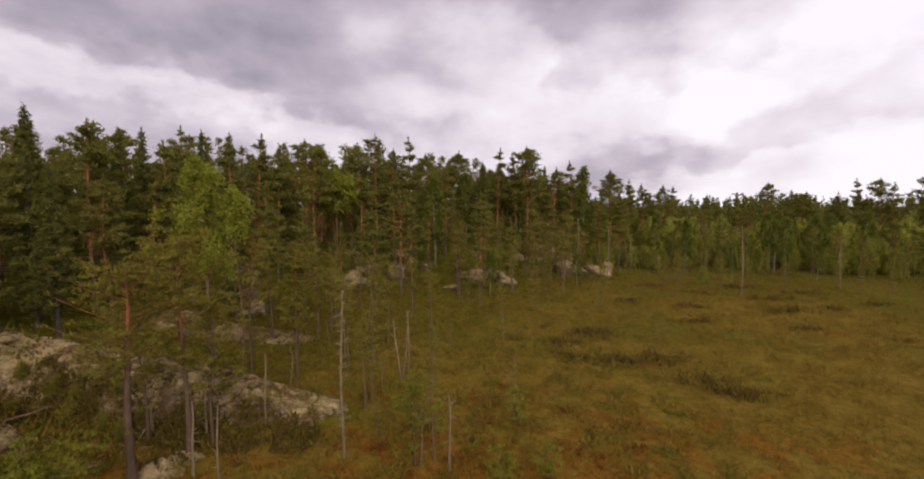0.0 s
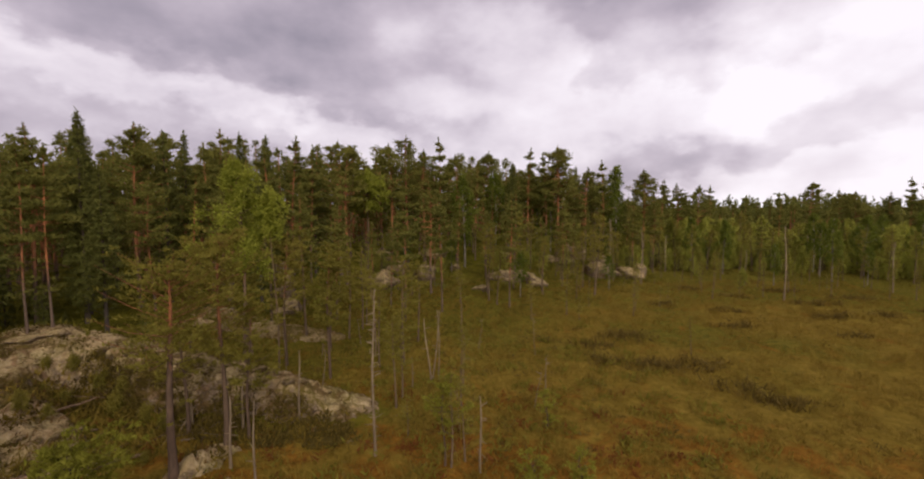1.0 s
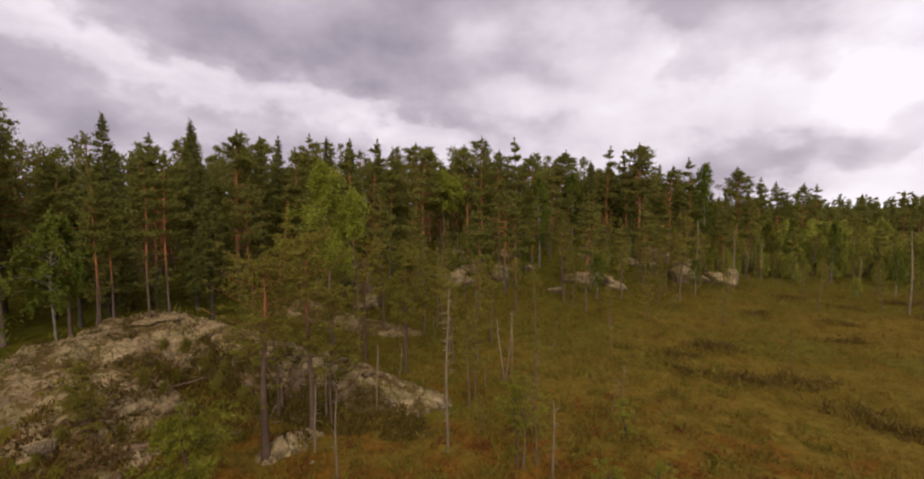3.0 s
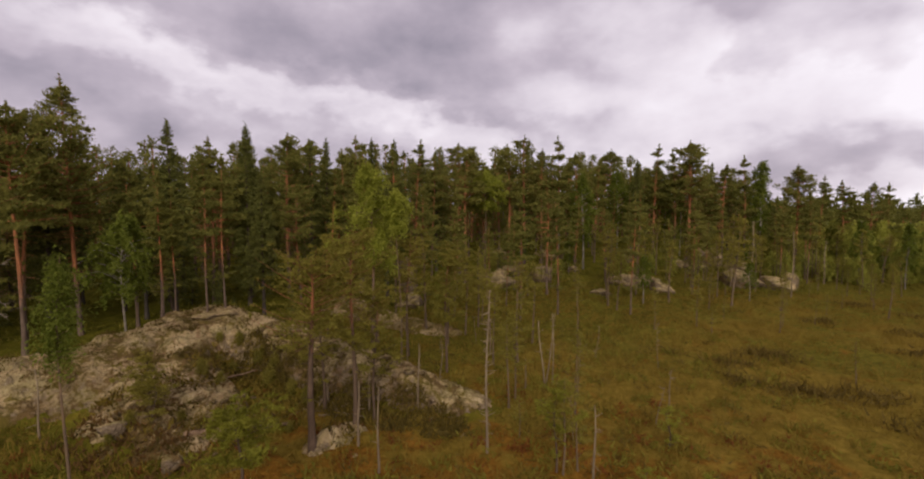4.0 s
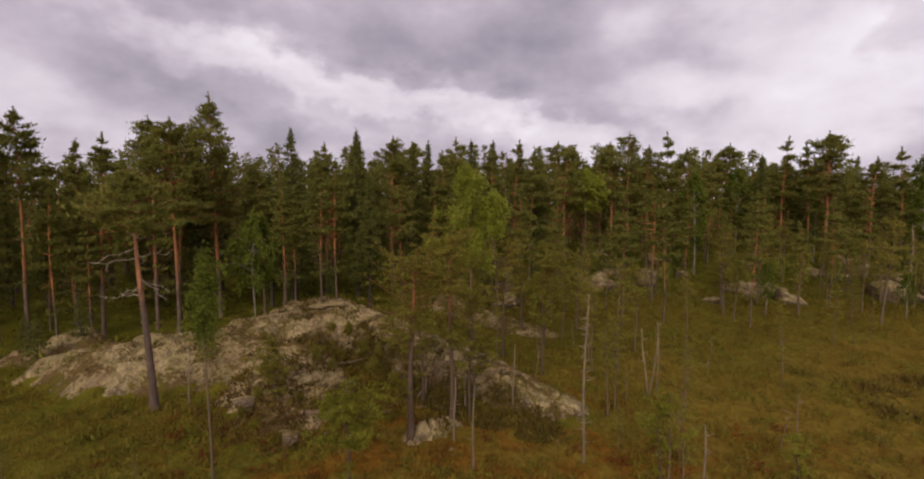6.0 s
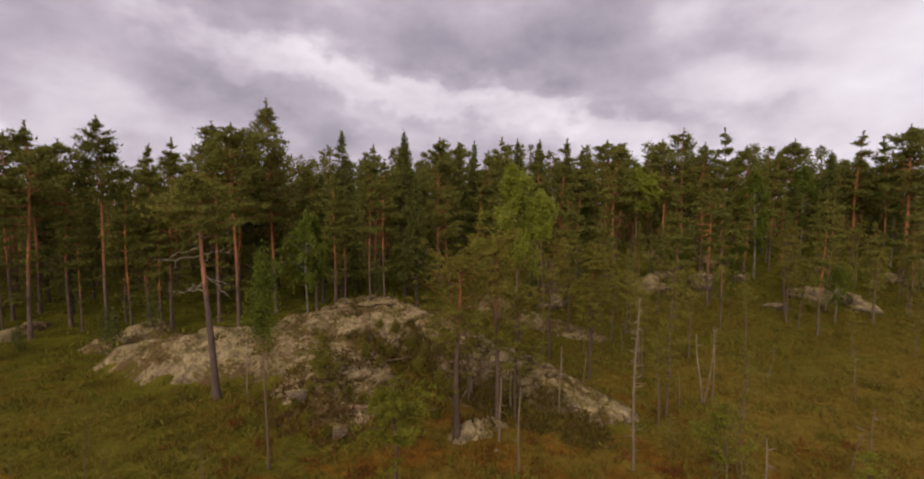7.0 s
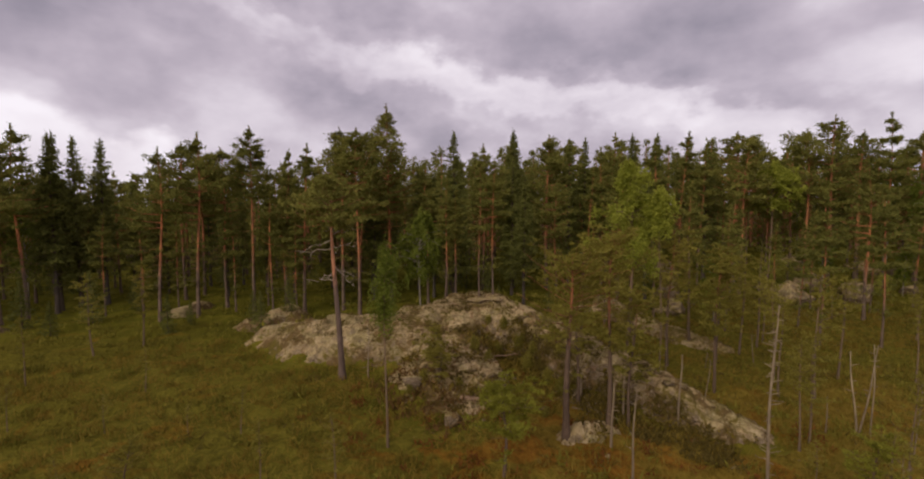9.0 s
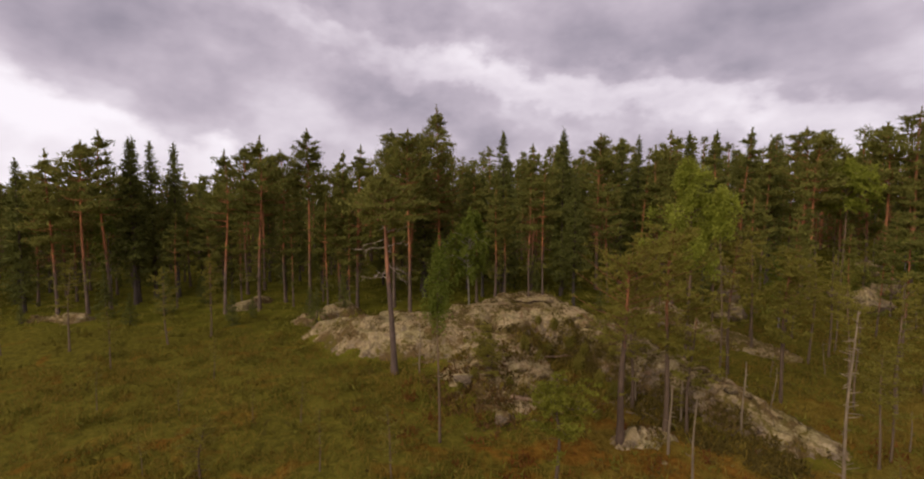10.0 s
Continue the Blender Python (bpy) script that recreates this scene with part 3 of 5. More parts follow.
stone_thing()
for x, y, sx, sy, turn in [(-20.4, 18.6, 0.9, 0.6, 50), (-21.8, 17.6, 0.8, 0.5, 15), (-19.4, 18.9, 0.7, 0.5, 70)]:
    boulder(x, y, sx, sy, 0.18, OUTCROP, turn, "flat lichen-covered granite slab on the outcrop's top", turn, 0.5)
boulder(-16.0, 10.6, 0.6, 0.45, 0.34, GREY_ROCK, 31, "pale grey angular boulder at the outcrop's foot", 15)
boulder(-12.9, 10.2, 0.42, 0.4, 0.4, SLOPE_ROCK, 35, "lichen-covered rock at the outcrop's foot", 30)


# ---- trees ----
def tube(path, radii, sides=7):
    """Vertices and quads of a tapered tube along a path."""
    path, n = np.asarray(path, float), len(path)
    way = np.gradient(path, axis=0)
    way /= np.linalg.norm(way, axis=1)[:, None] + 1e-9
    ref = np.where(np.abs(way[:, 2:3]) > 0.9, np.array([[1.0, 0, 0]]), np.array([[0, 0, 1.0]]))
    u = np.cross(way, ref)
    u /= np.linalg.norm(u, axis=1)[:, None] + 1e-9
    w = np.cross(way, u)
    a = np.linspace(0, 2 * np.pi, sides, endpoint=False)
    ring = u[:, None, :] * np.cos(a)[None, :, None] + w[:, None, :] * np.sin(a)[None, :, None]
    v = path[:, None, :] + ring * np.asarray(radii)[:, None, None]
    return v.reshape(-1, 3), grid_faces(n, sides, True)


def join(pieces):
    vs, fs, at = [], [], 0
    for v, f in pieces:
        vs.append(v)
        fs.append(f + at)
        at += len(v)
    return np.vstack(vs), np.vstack(fs)


def tufts(rng, centres, outward, radius, count, length, width, up=0.5, loose=1.0, shingled=0.0):
    """Small pointed leaves round each centre, more or less turned outwards and up: vertices and triangles."""
    centres = np.repeat(np.asarray(centres), count, axis=0)
    outward = np.repeat(np.asarray(outward), count, axis=0)
    n = len(centres)
    if np.ndim(radius) == 2:
        radius = np.repeat(radius, count, axis=0)
    if np.ndim(length) == 2:
        length, width = np.repeat(length, count, axis=0), np.repeat(width, count, axis=0)
    c = centres + rng.normal(0, 0.5, (n, 3)) * np.asarray(radius)
    d = rng.normal(0, loose, (n, 3)) + outward + np.array([0, 0, up])
    d /= np.linalg.norm(d, axis=1)[:, None] + 1e-9
    s = np.cross(d, rng.normal(0, 1, (n, 3)) + shingled * (1.6 * outward + np.array([0, 0, 1.0])))
    s /= np.linalg.norm(s, axis=1)[:, None] + 1e-9
    ln = length * rng.uniform(0.6, 1.3, (n, 1))
    wd = width * rng.uniform(0.6, 1.3, (n, 1))
    v = np.stack([c - s * wd / 2, c + s * wd / 2, c + d * ln], 1).reshape(-1, 3)
    q = np.arange(n)[:, None] * 3
    return v, np.hstack([q, q + 1, q + 2])


def stem(rng, h, r0, wobble, lean=(0, 0), rings=12, tip=0.12):
    t = np.linspace(0, 1, rings)
    px, py = rng.uniform(0, 6.28, 2)
    path = np.stack([wobble * np.sin(t * 4.5 + px) * t + lean[0] * t, wobble * np.sin(t * 3.7 + py) * t + lean[1] * t, t * h], -1)
    path[0, 2] = -0.25
    radii = r0 * ((1 - t) ** 0.9 * (1 - tip) + tip)
    radii[0] *= 1.35
    return path, radii


def at_height(path, z):
    return np.array([np.interp(z, path[:, 2], path[:, 0]), np.interp(z, path[:, 2], path[:, 1]), z])


def needle_tree(seed, h, r0, crown_from, reach, kind, limbs=60, clumps=6, leaves=12, size=0.34, wobble=0.15, lean=(0, 0), fine=1.0, taper=0.9, lost=0.16, low_limbs=0.2):
    """Trunk mesh data and crown mesh data of a pine, spruce or bog pine."""
    rng = np.random.default_rng(seed)
    path, radii = stem(rng, h, r0, wobble, lean)
    wood, cs, outs, spans = [tube(path, radii, 8)], [], [], []
    whorls = max(5, limbs // (6 if kind == "pine" else 3))
    for k in range(limbs):
        if kind == "spruce":
            u = (k + rng.uniform(0, 1)) / limbs
        else:  # branches sit in whorls, with gaps between and some lost
            u = min(1.0, (((k * whorls // limbs) + 0.5 + rng.normal(0, 0.12)) / whorls) ** 0.85)
            if k > 0.92 * limbs:
                u = rng.uniform(0.84, 1.0)
            elif rng.random() < lost:
                continue
        z = h * (crown_from + (0.985 - crown_from) * u)
        az = rng.uniform(0, 6.283) if kind != "spruce" else k * 2.4 + rng.uniform(-0.5, 0.5)
        if kind == "spruce":
            ln = reach * ((1 - u) ** 0.9 + 0.04) * rng.uniform(0.7, 1.1)
            rise, droop = -0.10 + 0.55 * u, 0.25 * (1 - u)
        elif kind == "pine":
            ln = (reach * (1 - u) ** taper * 1.15 * min(1.0, (1 - u) * 4.5 + 0.26) + 0.03) * rng.uniform(0.55, 1.12) * (0.65 + 0.35 * min(1, u * 3.5))
            rise, droop = -0.05 + 0.75 * u, 0.0
        else:
            ln = reach * (0.22 + 0.85 * math.sin(math.pi * min(1.0, 0.22 + 0.78 * u)) ** 0.8) * rng.uniform(0.45, 1.2)
            rise, droop = 0.05 + 0.5 * u, 0.0
        base = at_height(path, z)
        out = np.array([math.cos(az), math.sin(az), 0])
        s = np.linspace(0, 1, 3)
        bend = out[None, :] * s[:, None] * ln + np.array([0, 0, 1])[None, :] * (rise * s - droop * s ** 2 + 0.15 * s ** 3)[:, None] * ln
        bend = base + bend + rng.normal(0, 0.05, (3, 3)) * s[:, None] * ln
        thick = max(0.008, (0.022 if kind == "pine" else 0.007) * ln + 0.005)
        wood.append(tube(bend, thick * (1 - 0.8 * s), 3))
        for c in range(max(2, round(clumps * min(1.0, 0.25 + ln / (0.6 * reach))))):
            f = rng.uniform(0.12 if kind == "spruce" else 0.35 if kind == "pine" else 0.22, 1.03)
            p = np.array([np.interp(f, s, bend[:, i]) for i in range(3)])
            side = np.array([-out[1], out[0], 0]) * rng.normal(0, 0.22) * ln * (1.1 - 0.6 * f if kind == "spruce" else 0.9)
            cs.append(p + side + np.array([0, 0, rng.normal(0.02, 0.06) * ln]))
            outs.append(out * 0.7)
            spans.append(min(1.0, 0.28 + 0.5 * ln))
    for k in range(int(limbs * low_limbs)):  # half-bare branches under the crown
        z = h * rng.uniform(min(0.18, 0.5 * crown_from), crown_from)
        az, ln = rng.uniform(0, 6.283), reach * rng.uniform(0.15, 0.5)
        out = np.array([math.cos(az), math.sin(az), 0])
        s = np.linspace(0, 1, 3)
        bend = at_height(path, z) + out[None, :] * s[:, None] * ln + np.array([0, 0, 1])[None, :] * (rng.uniform(-0.5, 0.2) * s ** 1.5)[:, None] * ln + rng.normal(0, 0.08, (3, 3)) * s[:, None] * ln
        wood.append(tube(bend, 0.011 * (1.2 - s), 3))
        if rng.random() < 0.35:
            cs.append(bend[2])
            outs.append(out * 0.7)
            spans.append(0.6)
    flat = (0.36, 0.36, 0.12) if kind == "spruce" else (0.42, 0.42, 0.09)
    cs, outs = np.array(cs), np.array(outs)
    spans = np.array(spans)[:, None]
    v1 = tufts(rng, cs, outs, np.array(flat) * (size / 0.30) * spans, int(leaves * fine), size * (0.5 + 0.5 * spans), size * 0.40 * (0.5 + 0.5 * spans), 0.05 if kind == "spruce" else 0.45, 1.0, 1.6)
    tip_c = np.array([at_height(path, h * z) for z in np.linspace(0.955, 1.0, 6)])
    v2 = tufts(rng, tip_c, np.zeros_like(tip_c), np.array([0.05, 0.05, 0.1]), int(6 * fine), size * 0.6, size * 0.25, 2.2)
    return wood, join([v1, v2])


def birch_tree(seed, h, r0, crown_from, reach, limbs=34, clumps=9, leaves=13, size=0.20, wobble=0.2, lean=(0, 0), ragged=0.45):
    rng = np.random.default_rng(seed)
    path, radii = stem(rng, h, r0, wobble, lean)
    wood, cs, outs = [tube(path, radii, 8)], [], []
    for k in range(limbs):
        u = (k + rng.uniform(0, 1)) / limbs
        z = h * (crown_from + (0.97 - crown_from) * u)
        az = k * 2.4 + rng.uniform(-0.6, 0.6)
        ln = reach * (math.sin(min(1, u * 0.9 + 0.18) * 3.0) ** 0.7 * 0.9 + 0.1) * rng.uniform(1 - ragged, 1 + 0.45 * ragged)
        out = np.array([math.cos(az), math.sin(az), 0])
        s = np.linspace(0, 1, 5)
        bend = at_height(path, z) + out[None, :] * (s ** 0.9)[:, None] * ln + np.array([0, 0, 1])[None, :] * (0.95 * s - 0.75 * s ** 2.5)[:, None] * ln
        bend = bend + rng.normal(0, 0.05, (5, 3)) * s[:, None] * ln
        wood.append(tube(bend, (0.012 * ln + 0.005) * (1 - 0.85 * s), 4))
        for c in range(clumps):
            f = rng.uniform(0.3, 1.05)
            p = np.array([np.interp(f, s, bend[:, i]) for i in range(3)])
            cs.append(p + rng.normal(0, 0.11, 3) * (0.4 + 0.3 * ln) - np.array([0, 0, rng.uniform(0, 0.45) * f]))
            outs.append(out * 0.3)
    leaf = tufts(rng, cs, outs, np.array([0.19, 0.19, 0.36]), leaves, size, size * 0.7, -0.5, 1.0, 1.2)
    return wood, leaf


def dead_tree(seed, h, r0, stubs, stub_len, wobble=0.1, lean=(0, 0), from_share=0.2):
    rng = np.random.default_rng(seed)
    path, radii = stem(rng, h, r0, wobble, lean, tip=0.35)
    wood = [tube(path, radii, 7)]
    twigs = []
    for k in range(stubs):
        z = h * rng.uniform(from_share, 0.98)
        az, ln = rng.uniform(0, 6.283), stub_len * rng.uniform(0.3, 1.2)
        s = np.linspace(0, 1, 3)
        out = np.array([math.cos(az), math.sin(az), 0])
        p = at_height(path, z) + out[None, :] * s[:, None] * ln + np.array([0, 0, 1]) * (rng.uniform(-0.4, 0.5) * s)[:, None] * ln
        twigs.append(tube(p, 0.010 * (1.2 - s) + 0.004, 4))
    return join(wood), twigs


BUILT = {}


def plant(name, key, make, wood_mat, leaf_mat, x, y, scale, label, category, group, spin=None, tilt=(0, 0), z=None, crown="crown"):
    """A tree as an empty with a trunk and a crown; later ones of the same make are copies."""
    spin = random.uniform(0, 360) if spin is None else spin
    z = land(x, y) if z is None else z
    m = pose(x, y, z, tilt[0], tilt[1], spin)
    if key in BUILT:
        root, first = BUILT[key]
        ob = copy_thing(root, m @ Matrix.Scale(scale / first, 4))
    else:
        wood, leaf = make()
        wood = join(wood)
        ob = new(name)
        ob.empty_display_size = 0.5
        part("trunk", mesh_from("trunk", *wood, wood_mat), ob)
        if leaf is not None:
            part(crown, mesh_from(crown, *leaf, leaf_mat, smooth=False), ob)
        ob.matrix_basis = m @ Matrix.Scale(scale, 4)
        BUILT[key] = (ob, scale)
    return tagged(ob, label, category, group)


TAKEN = []


def free(x, y, gap):
    for a, b in TAKEN:
        if (a - x) ** 2 + (b - y) ** 2 < gap * gap:
            return False
    return True


def forest_pine(x, y, h, variant=None, group="pines of the forest", label="tall pine with orange upper trunk and dark green crown", spin=None):
    k = random.randrange(10) if variant is None else variant
    TAKEN.append((x, y))
    frm, reach = [(0.48, 2.6), (0.52, 2.4), (0.45, 2.9), (0.56, 2.8), (0.45, 1.6), (0.40, 2.5), (0.50, 2.2), (0.44, 2.7), (0.58, 2.5), (0.40, 1.5)][k]
    plant("pine_tree", ("pine", k), lambda: needle_tree(100 + k, 12, 0.085 if k in (4, 9) else 0.12, frm, reach, "pine", limbs=[54, 48, 60, 48, 48, 60][k % 6], clumps=8, leaves=13, size=0.32, low_limbs=0.7, taper=[1.0, 0.85, 0.9, 0.72, 0.95, 1.1][k % 6], lost=[0.2, 0.3, 0.25, 0.3, 0.25, 0.2][k % 6], wobble=[0.15, 0.3, 0.2, 0.25, 0.2, 0.1][k % 6]), PINE_BARK, PINE_NEEDLES,
          x, y, h / 12, label, "pine tree", group, spin, (random.uniform(-1.5, 1.5), random.uniform(-1.5, 1.5)))


def forest_spruce(x, y, h, variant=None, group="spruces of the forest", label="slender dark green spruce with a pointed top"):
    k = random.randrange(5) if variant is None else variant
    TAKEN.append((x, y))
    frm, reach = [(0.20, 1.8), (0.30, 1.55), (0.14, 1.5)][k % 3]
    plant("spruce_tree", ("spruce", k), lambda: needle_tree(200 + k, 12, 0.15, frm, reach, "spruce", limbs=96, clumps=6, leaves=9, size=0.32, wobble=0.05, low_limbs=0.5), SPRUCE_BARK, SPRUCE_NEEDLES,
          x, y, h / 12, label, "spruce tree", group)


def bog_pine(x, y, h, variant=None, group="stunted bog pines", label="thin stunted bog pine with sparse yellowish needles"):
    k = random.randrange(7) if variant is None else variant
    TAKEN.append((x, y))
    frm, reach = [(0.45, 0.75), (0.30, 0.85), (0.55, 0.7), (0.38, 0.62)][k % 4]
    plant("bog_pine", ("bog", k), lambda: needle_tree(300 + k, 5, 0.055, frm, reach, "bog", limbs=34, clumps=4, leaves=11, size=0.17, wobble=0.12), BOG_PINE_BARK, BOG_PINE_NEEDLES,
          x, y, h / 5, label, "pine tree", group, None, (random.uniform(-3, 3), random.uniform(-3, 3)))


def wood_birch(x, y, h, variant=None, group="birches of the forest", label="light green birch among the pines"):
    k = random.randrange(4) if variant is None else variant
    TAKEN.append((x, y))
    plant("birch_tree", ("birch", k), lambda: birch_tree(400 + k, 9, 0.09, [0.35, 0.28][k % 2], [1.7, 1.4][k % 2]), BIRCH_BARK, YOUNG_LEAVES,
          x, y, h / 9, label, "birch tree", group)


def fringe_birch(x, y, h):
    k = random.randrange(2)
    TAKEN.append((x, y))
    plant("birch_tree", ("fringe_birch", k), lambda: birch_tree(440 + k, 6, 0.05, 0.12, [1.7, 1.4][k], limbs=38, clumps=8, leaves=9, size=0.21), BOG_PINE_BARK, BUSH_LEAVES,
          x, y, h / 6, "small yellow-green birch at the bog's far fringe", "birch tree", "small birches of the eastern fringe")


def young_spruce(x, y, h):
    TAKEN.append((x, y))
    plant("young_spruce", ("young", 0), lambda: needle_tree(250, 3, 0.04, 0.04, 0.85, "spruce", limbs=46, clumps=4, leaves=9, size=0.2, wobble=0.03), SPRUCE_BARK, SPRUCE_NEEDLES,
          x, y, h / 3, "small young spruce in the undergrowth", "spruce tree", "young spruces")


# the pines and birches that stand on and round the outcrop
TAKEN += [(-19.5, 9.1), (-9.5, 12.5), (-9.0, 14.2), (-12.3, 21.6), (-13.2, 7.2), (-9.6, 9.2)]


def trunk_and_limbs(ob, wood, mat):
    """The trunk as a part, each limb as a part of the trunk."""
    trunk = part("trunk", mesh_from("trunk", *wood[0], mat), ob)
    for piece in wood[1:]:
        part("limb", mesh_from("limb", *piece, mat), trunk)
    return trunk


def gnarled_pine():
    wood, leaf = needle_tree(11, 9.6, 0.165, 0.72, 2.3, "pine", taper=0.95, lost=0.2, limbs=72, clumps=9, leaves=11, size=0.22, wobble=0.24, lean=(-0.45, -0.1), low_limbs=0.03)
    ob = new("pine_tree")
    trunk = trunk_and_limbs(ob, wood, GNARLED_BARK)
    part("crown", mesh_from("crown", *leaf, PINE_NEEDLES, smooth=False), ob)
    rng = np.random.default_rng(5)
    for z, az, ln, rise in ((6.1, 245, 1.5, -0.15), (5.1, 238, 1.2, -0.40), (5.4, 65, 1.15, -0.95), (5.2, 85, 0.8, -0.7), (6.7, 60, 0.9, -0.1), (6.9, 228, 0.8, 0.1), (5.8, 150, 0.8, -0.2), (4.6, 255, 0.5, -0.5), (6.5, 250, 0.9, -0.5), (6.2, 70, 1.0, -0.3), (6.9, 80, 0.8, 0.2), (4.9, 240, 0.8, -0.8)):
        s = np.linspace(0, 1, 6)
        out = np.array([math.cos(radians(az)), math.sin(radians(az)), 0])
        ring = wood[0][0][np.argsort(np.abs(wood[0][0][:, 2] - z))[:16]]
        p = np.array([ring[:, 0].mean(), ring[:, 1].mean(), z]) + out[None, :] * s[:, None] * ln + np.array([0, 0, 1]) * (rise * s + 0.25 * np.maximum(0, s - 0.55))[:, None] * ln
        p = p + np.cumsum(rng.normal(0, 0.085, (6, 3)), axis=0) * (s[:, None] > 0)
        pieces = [tube(p, 0.019 * (1.12 - s), 5)]
        for f in (0.4, 0.6, 0.8, 0.8):
            q = p[int(f * 5)]
            e = q + (out * 0.4 + rng.normal(0, 0.35, 3)) * ln * 0.35
            pieces.append(tube(np.stack([q, (q + e) / 2 + rng.normal(0, 0.02, 3), e]), [0.014, 0.010, 0.004], 4))
        part("dead_branch", mesh_from("dead_branch", *join(pieces), PALE_WOOD), trunk, "bare grey crooked branch")
    ob.matrix_basis = pose(-19.5, 9.1, land(-19.5, 9.1), 0, -0.7, 0)
    tagged(ob, "old gnarled pine with bare crooked lower branches on the outcrop's edge", "pine tree")


gnarled_pine()


def near_pine(x, y, h, r0, frm, reach, seed, label, mat=BOG_PINE_NEEDLES, **more):
    wood, leaf = needle_tree(seed, h, r0, frm, reach, "bog", **more)
    ob = new("pine_tree")
    trunk_and_limbs(ob, wood, NEAR_PINE_BARK)
    part("crown", mesh_from("crown", *leaf, mat, smooth=False), ob)
    ob.matrix_basis = pose(x, y, land(x, y), 0, 0, 0)
    TAKEN.append((x, y))
    return tagged(ob, label, "pine tree")


near_pine(-9.42, 12.53, 6.3, 0.125, 0.50, 2.0, 21, "bushy low pine with a reddish trunk on a small rock", limbs=54, clumps=6, leaves=13, size=0.14)
near_pine(-8.85, 14.3, 7.0, 0.095, 0.45, 1.5, 22, "slender pine with flaking red bark below the ridge", limbs=60, clumps=6, leaves=21, size=0.15)
near_pine(-8.4, 14.9, 4.6, 0.06, 0.35, 1.1, 23, "thin pine with sparse needles below the ridge", limbs=36, clumps=5, leaves=22, size=0.14)
near_pine(-10.8, 15.2, 5.0, 0.07, 0.40, 1.3, 24, "thin pine with sparse needles on the outcrop", limbs=40, clumps=5, leaves=22, size=0.14)
near_pine(-9.3, 9.3, 2.75, 0.06, 0.45, 1.15, 25, "low bright green pine sapling on the bog", SAPLING_NEEDLES, limbs=42, clumps=6, leaves=25, size=0.14)
for x, y, h, r0, seed in [(-10.6, 22.6, 6.6, 0.08, 52), (-15.6, 22.4, 6.4, 0.08, 53), (-14.0, 25.0, 7.4, 0.09, 54), (-9.0, 24.6, 6.0, 0.07, 55)]:
    near_pine(x, y, h, r0, 0.42, 1.35, seed, "brownish green pine with thin reddish branches behind the ridge", limbs=46, clumps=5, leaves=20, size=0.16)
near_pine(-7.6, 20.6, 5.8, 0.07, 0.42, 1.1, 26, "slender pine behind the ridge with a reddish stem", limbs=44, clumps=5, leaves=22, size=0.16)
near_pine(-15.5, 11.6, 1.9, 0.03, 0.10, 0.8, 27, "small green pine sapling on the lichen slope", limbs=36, clumps=5, leaves=20, size=0.13)
near_pine(1.1, 12.9, 0.95, 0.03, 0.10, 0.6, 29, "bright green pine seedling on the bog", SAPLING_NEEDLES, limbs=26, clumps=4, leaves=20, size=0.11)
near_pine(2.5, 12.9, 1.0, 0.03, 0.10, 0.6, 30, "bright green pine seedling on the bog", SAPLING_NEEDLES, limbs=26, clumps=4, leaves=20, size=0.11)
near_pine(-1.5, 13.6, 2.8, 0.035, 0.45, 0.7, 35, "slim bright green pine sapling on the bog", SAPLING_NEEDLES, limbs=30, clumps=5, leaves=20, size=0.12)
near_pine(1.9, 16.2, 1.4, 0.03, 0.15, 0.5, 36, "small yellow-green pine sapling on the bog", SAPLING_NEEDLES, limbs=26, clumps=4, leaves=17, size=0.11)
near_pine(-15.2, 0.6, 1.7, 0.03, 0.2, 0.6, 37, "small pine sapling out on the bog", limbs=26, clumps=4, leaves=17, size=0.12)
near_pine(-14.9, 11.2, 1.6, 0.03, 0.20, 0.7, 28, "small pine sapling at the outcrop's foot", limbs=26, clumps=4, leaves=20, size=0.13)


def lone_birch(x, y, h, r0, frm, reach, seed, leaf_mat, label, bark=BIRCH_BARK, **more):
    wood, leaf = birch_tree(seed, h, r0, frm, reach, **more)
    ob = new("birch_tree")
    trunk_and_limbs(ob, wood, bark)
    part("crown", mesh_from("crown", *leaf, leaf_mat, smooth=False), ob)
    ob.matrix_basis = pose(x, y, land(x, y), 0, 0, 0)
    TAKEN.append((x, y))
    tagged(ob, label, "birch tree")


lone_birch(-11.3, 19.9, 10.4, 0.09, 0.50, 1.55, 31, BIRCH_LEAVES, "tall yellow-green birch behind the outcrop", BOG_PINE_BARK, limbs=26, clumps=13, leaves=26, size=0.13, ragged=0.8)
lone_birch(-10.0, 20.5, 9.0, 0.045, 0.76, 0.75, 36, BIRCH_LEAVES, "thin yellow-green birch with a small high crown behind the outcrop", BOG_PINE_BARK, limbs=16, clumps=9, leaves=20, size=0.13, ragged=0.8)
lone_birch(-13.2, 7.65, 7.0, 0.045, 0.62, 0.50, 32, YOUNG_LEAVES, "slender young birch with a bare pale stem on the bog", BOG_PINE_BARK, limbs=34, clumps=6, leaves=20, size=0.085)
lone_birch(-26.9, 18.9, 7.6, 0.07, 0.36, 2.0, 33, YOUNG_LEAVES, "round-crowned green birch at the forest edge", limbs=46, clumps=11, leaves=13, size=0.19)
lone_birch(-13.5, 49.0, 11.7, 0.10, 0.62, 2.4, 34, BIRCH_LEAVES, "broad yellow-green birch among the forest pines", BOG_PINE_BARK, limbs=40, clumps=10, leaves=13, size=0.26)

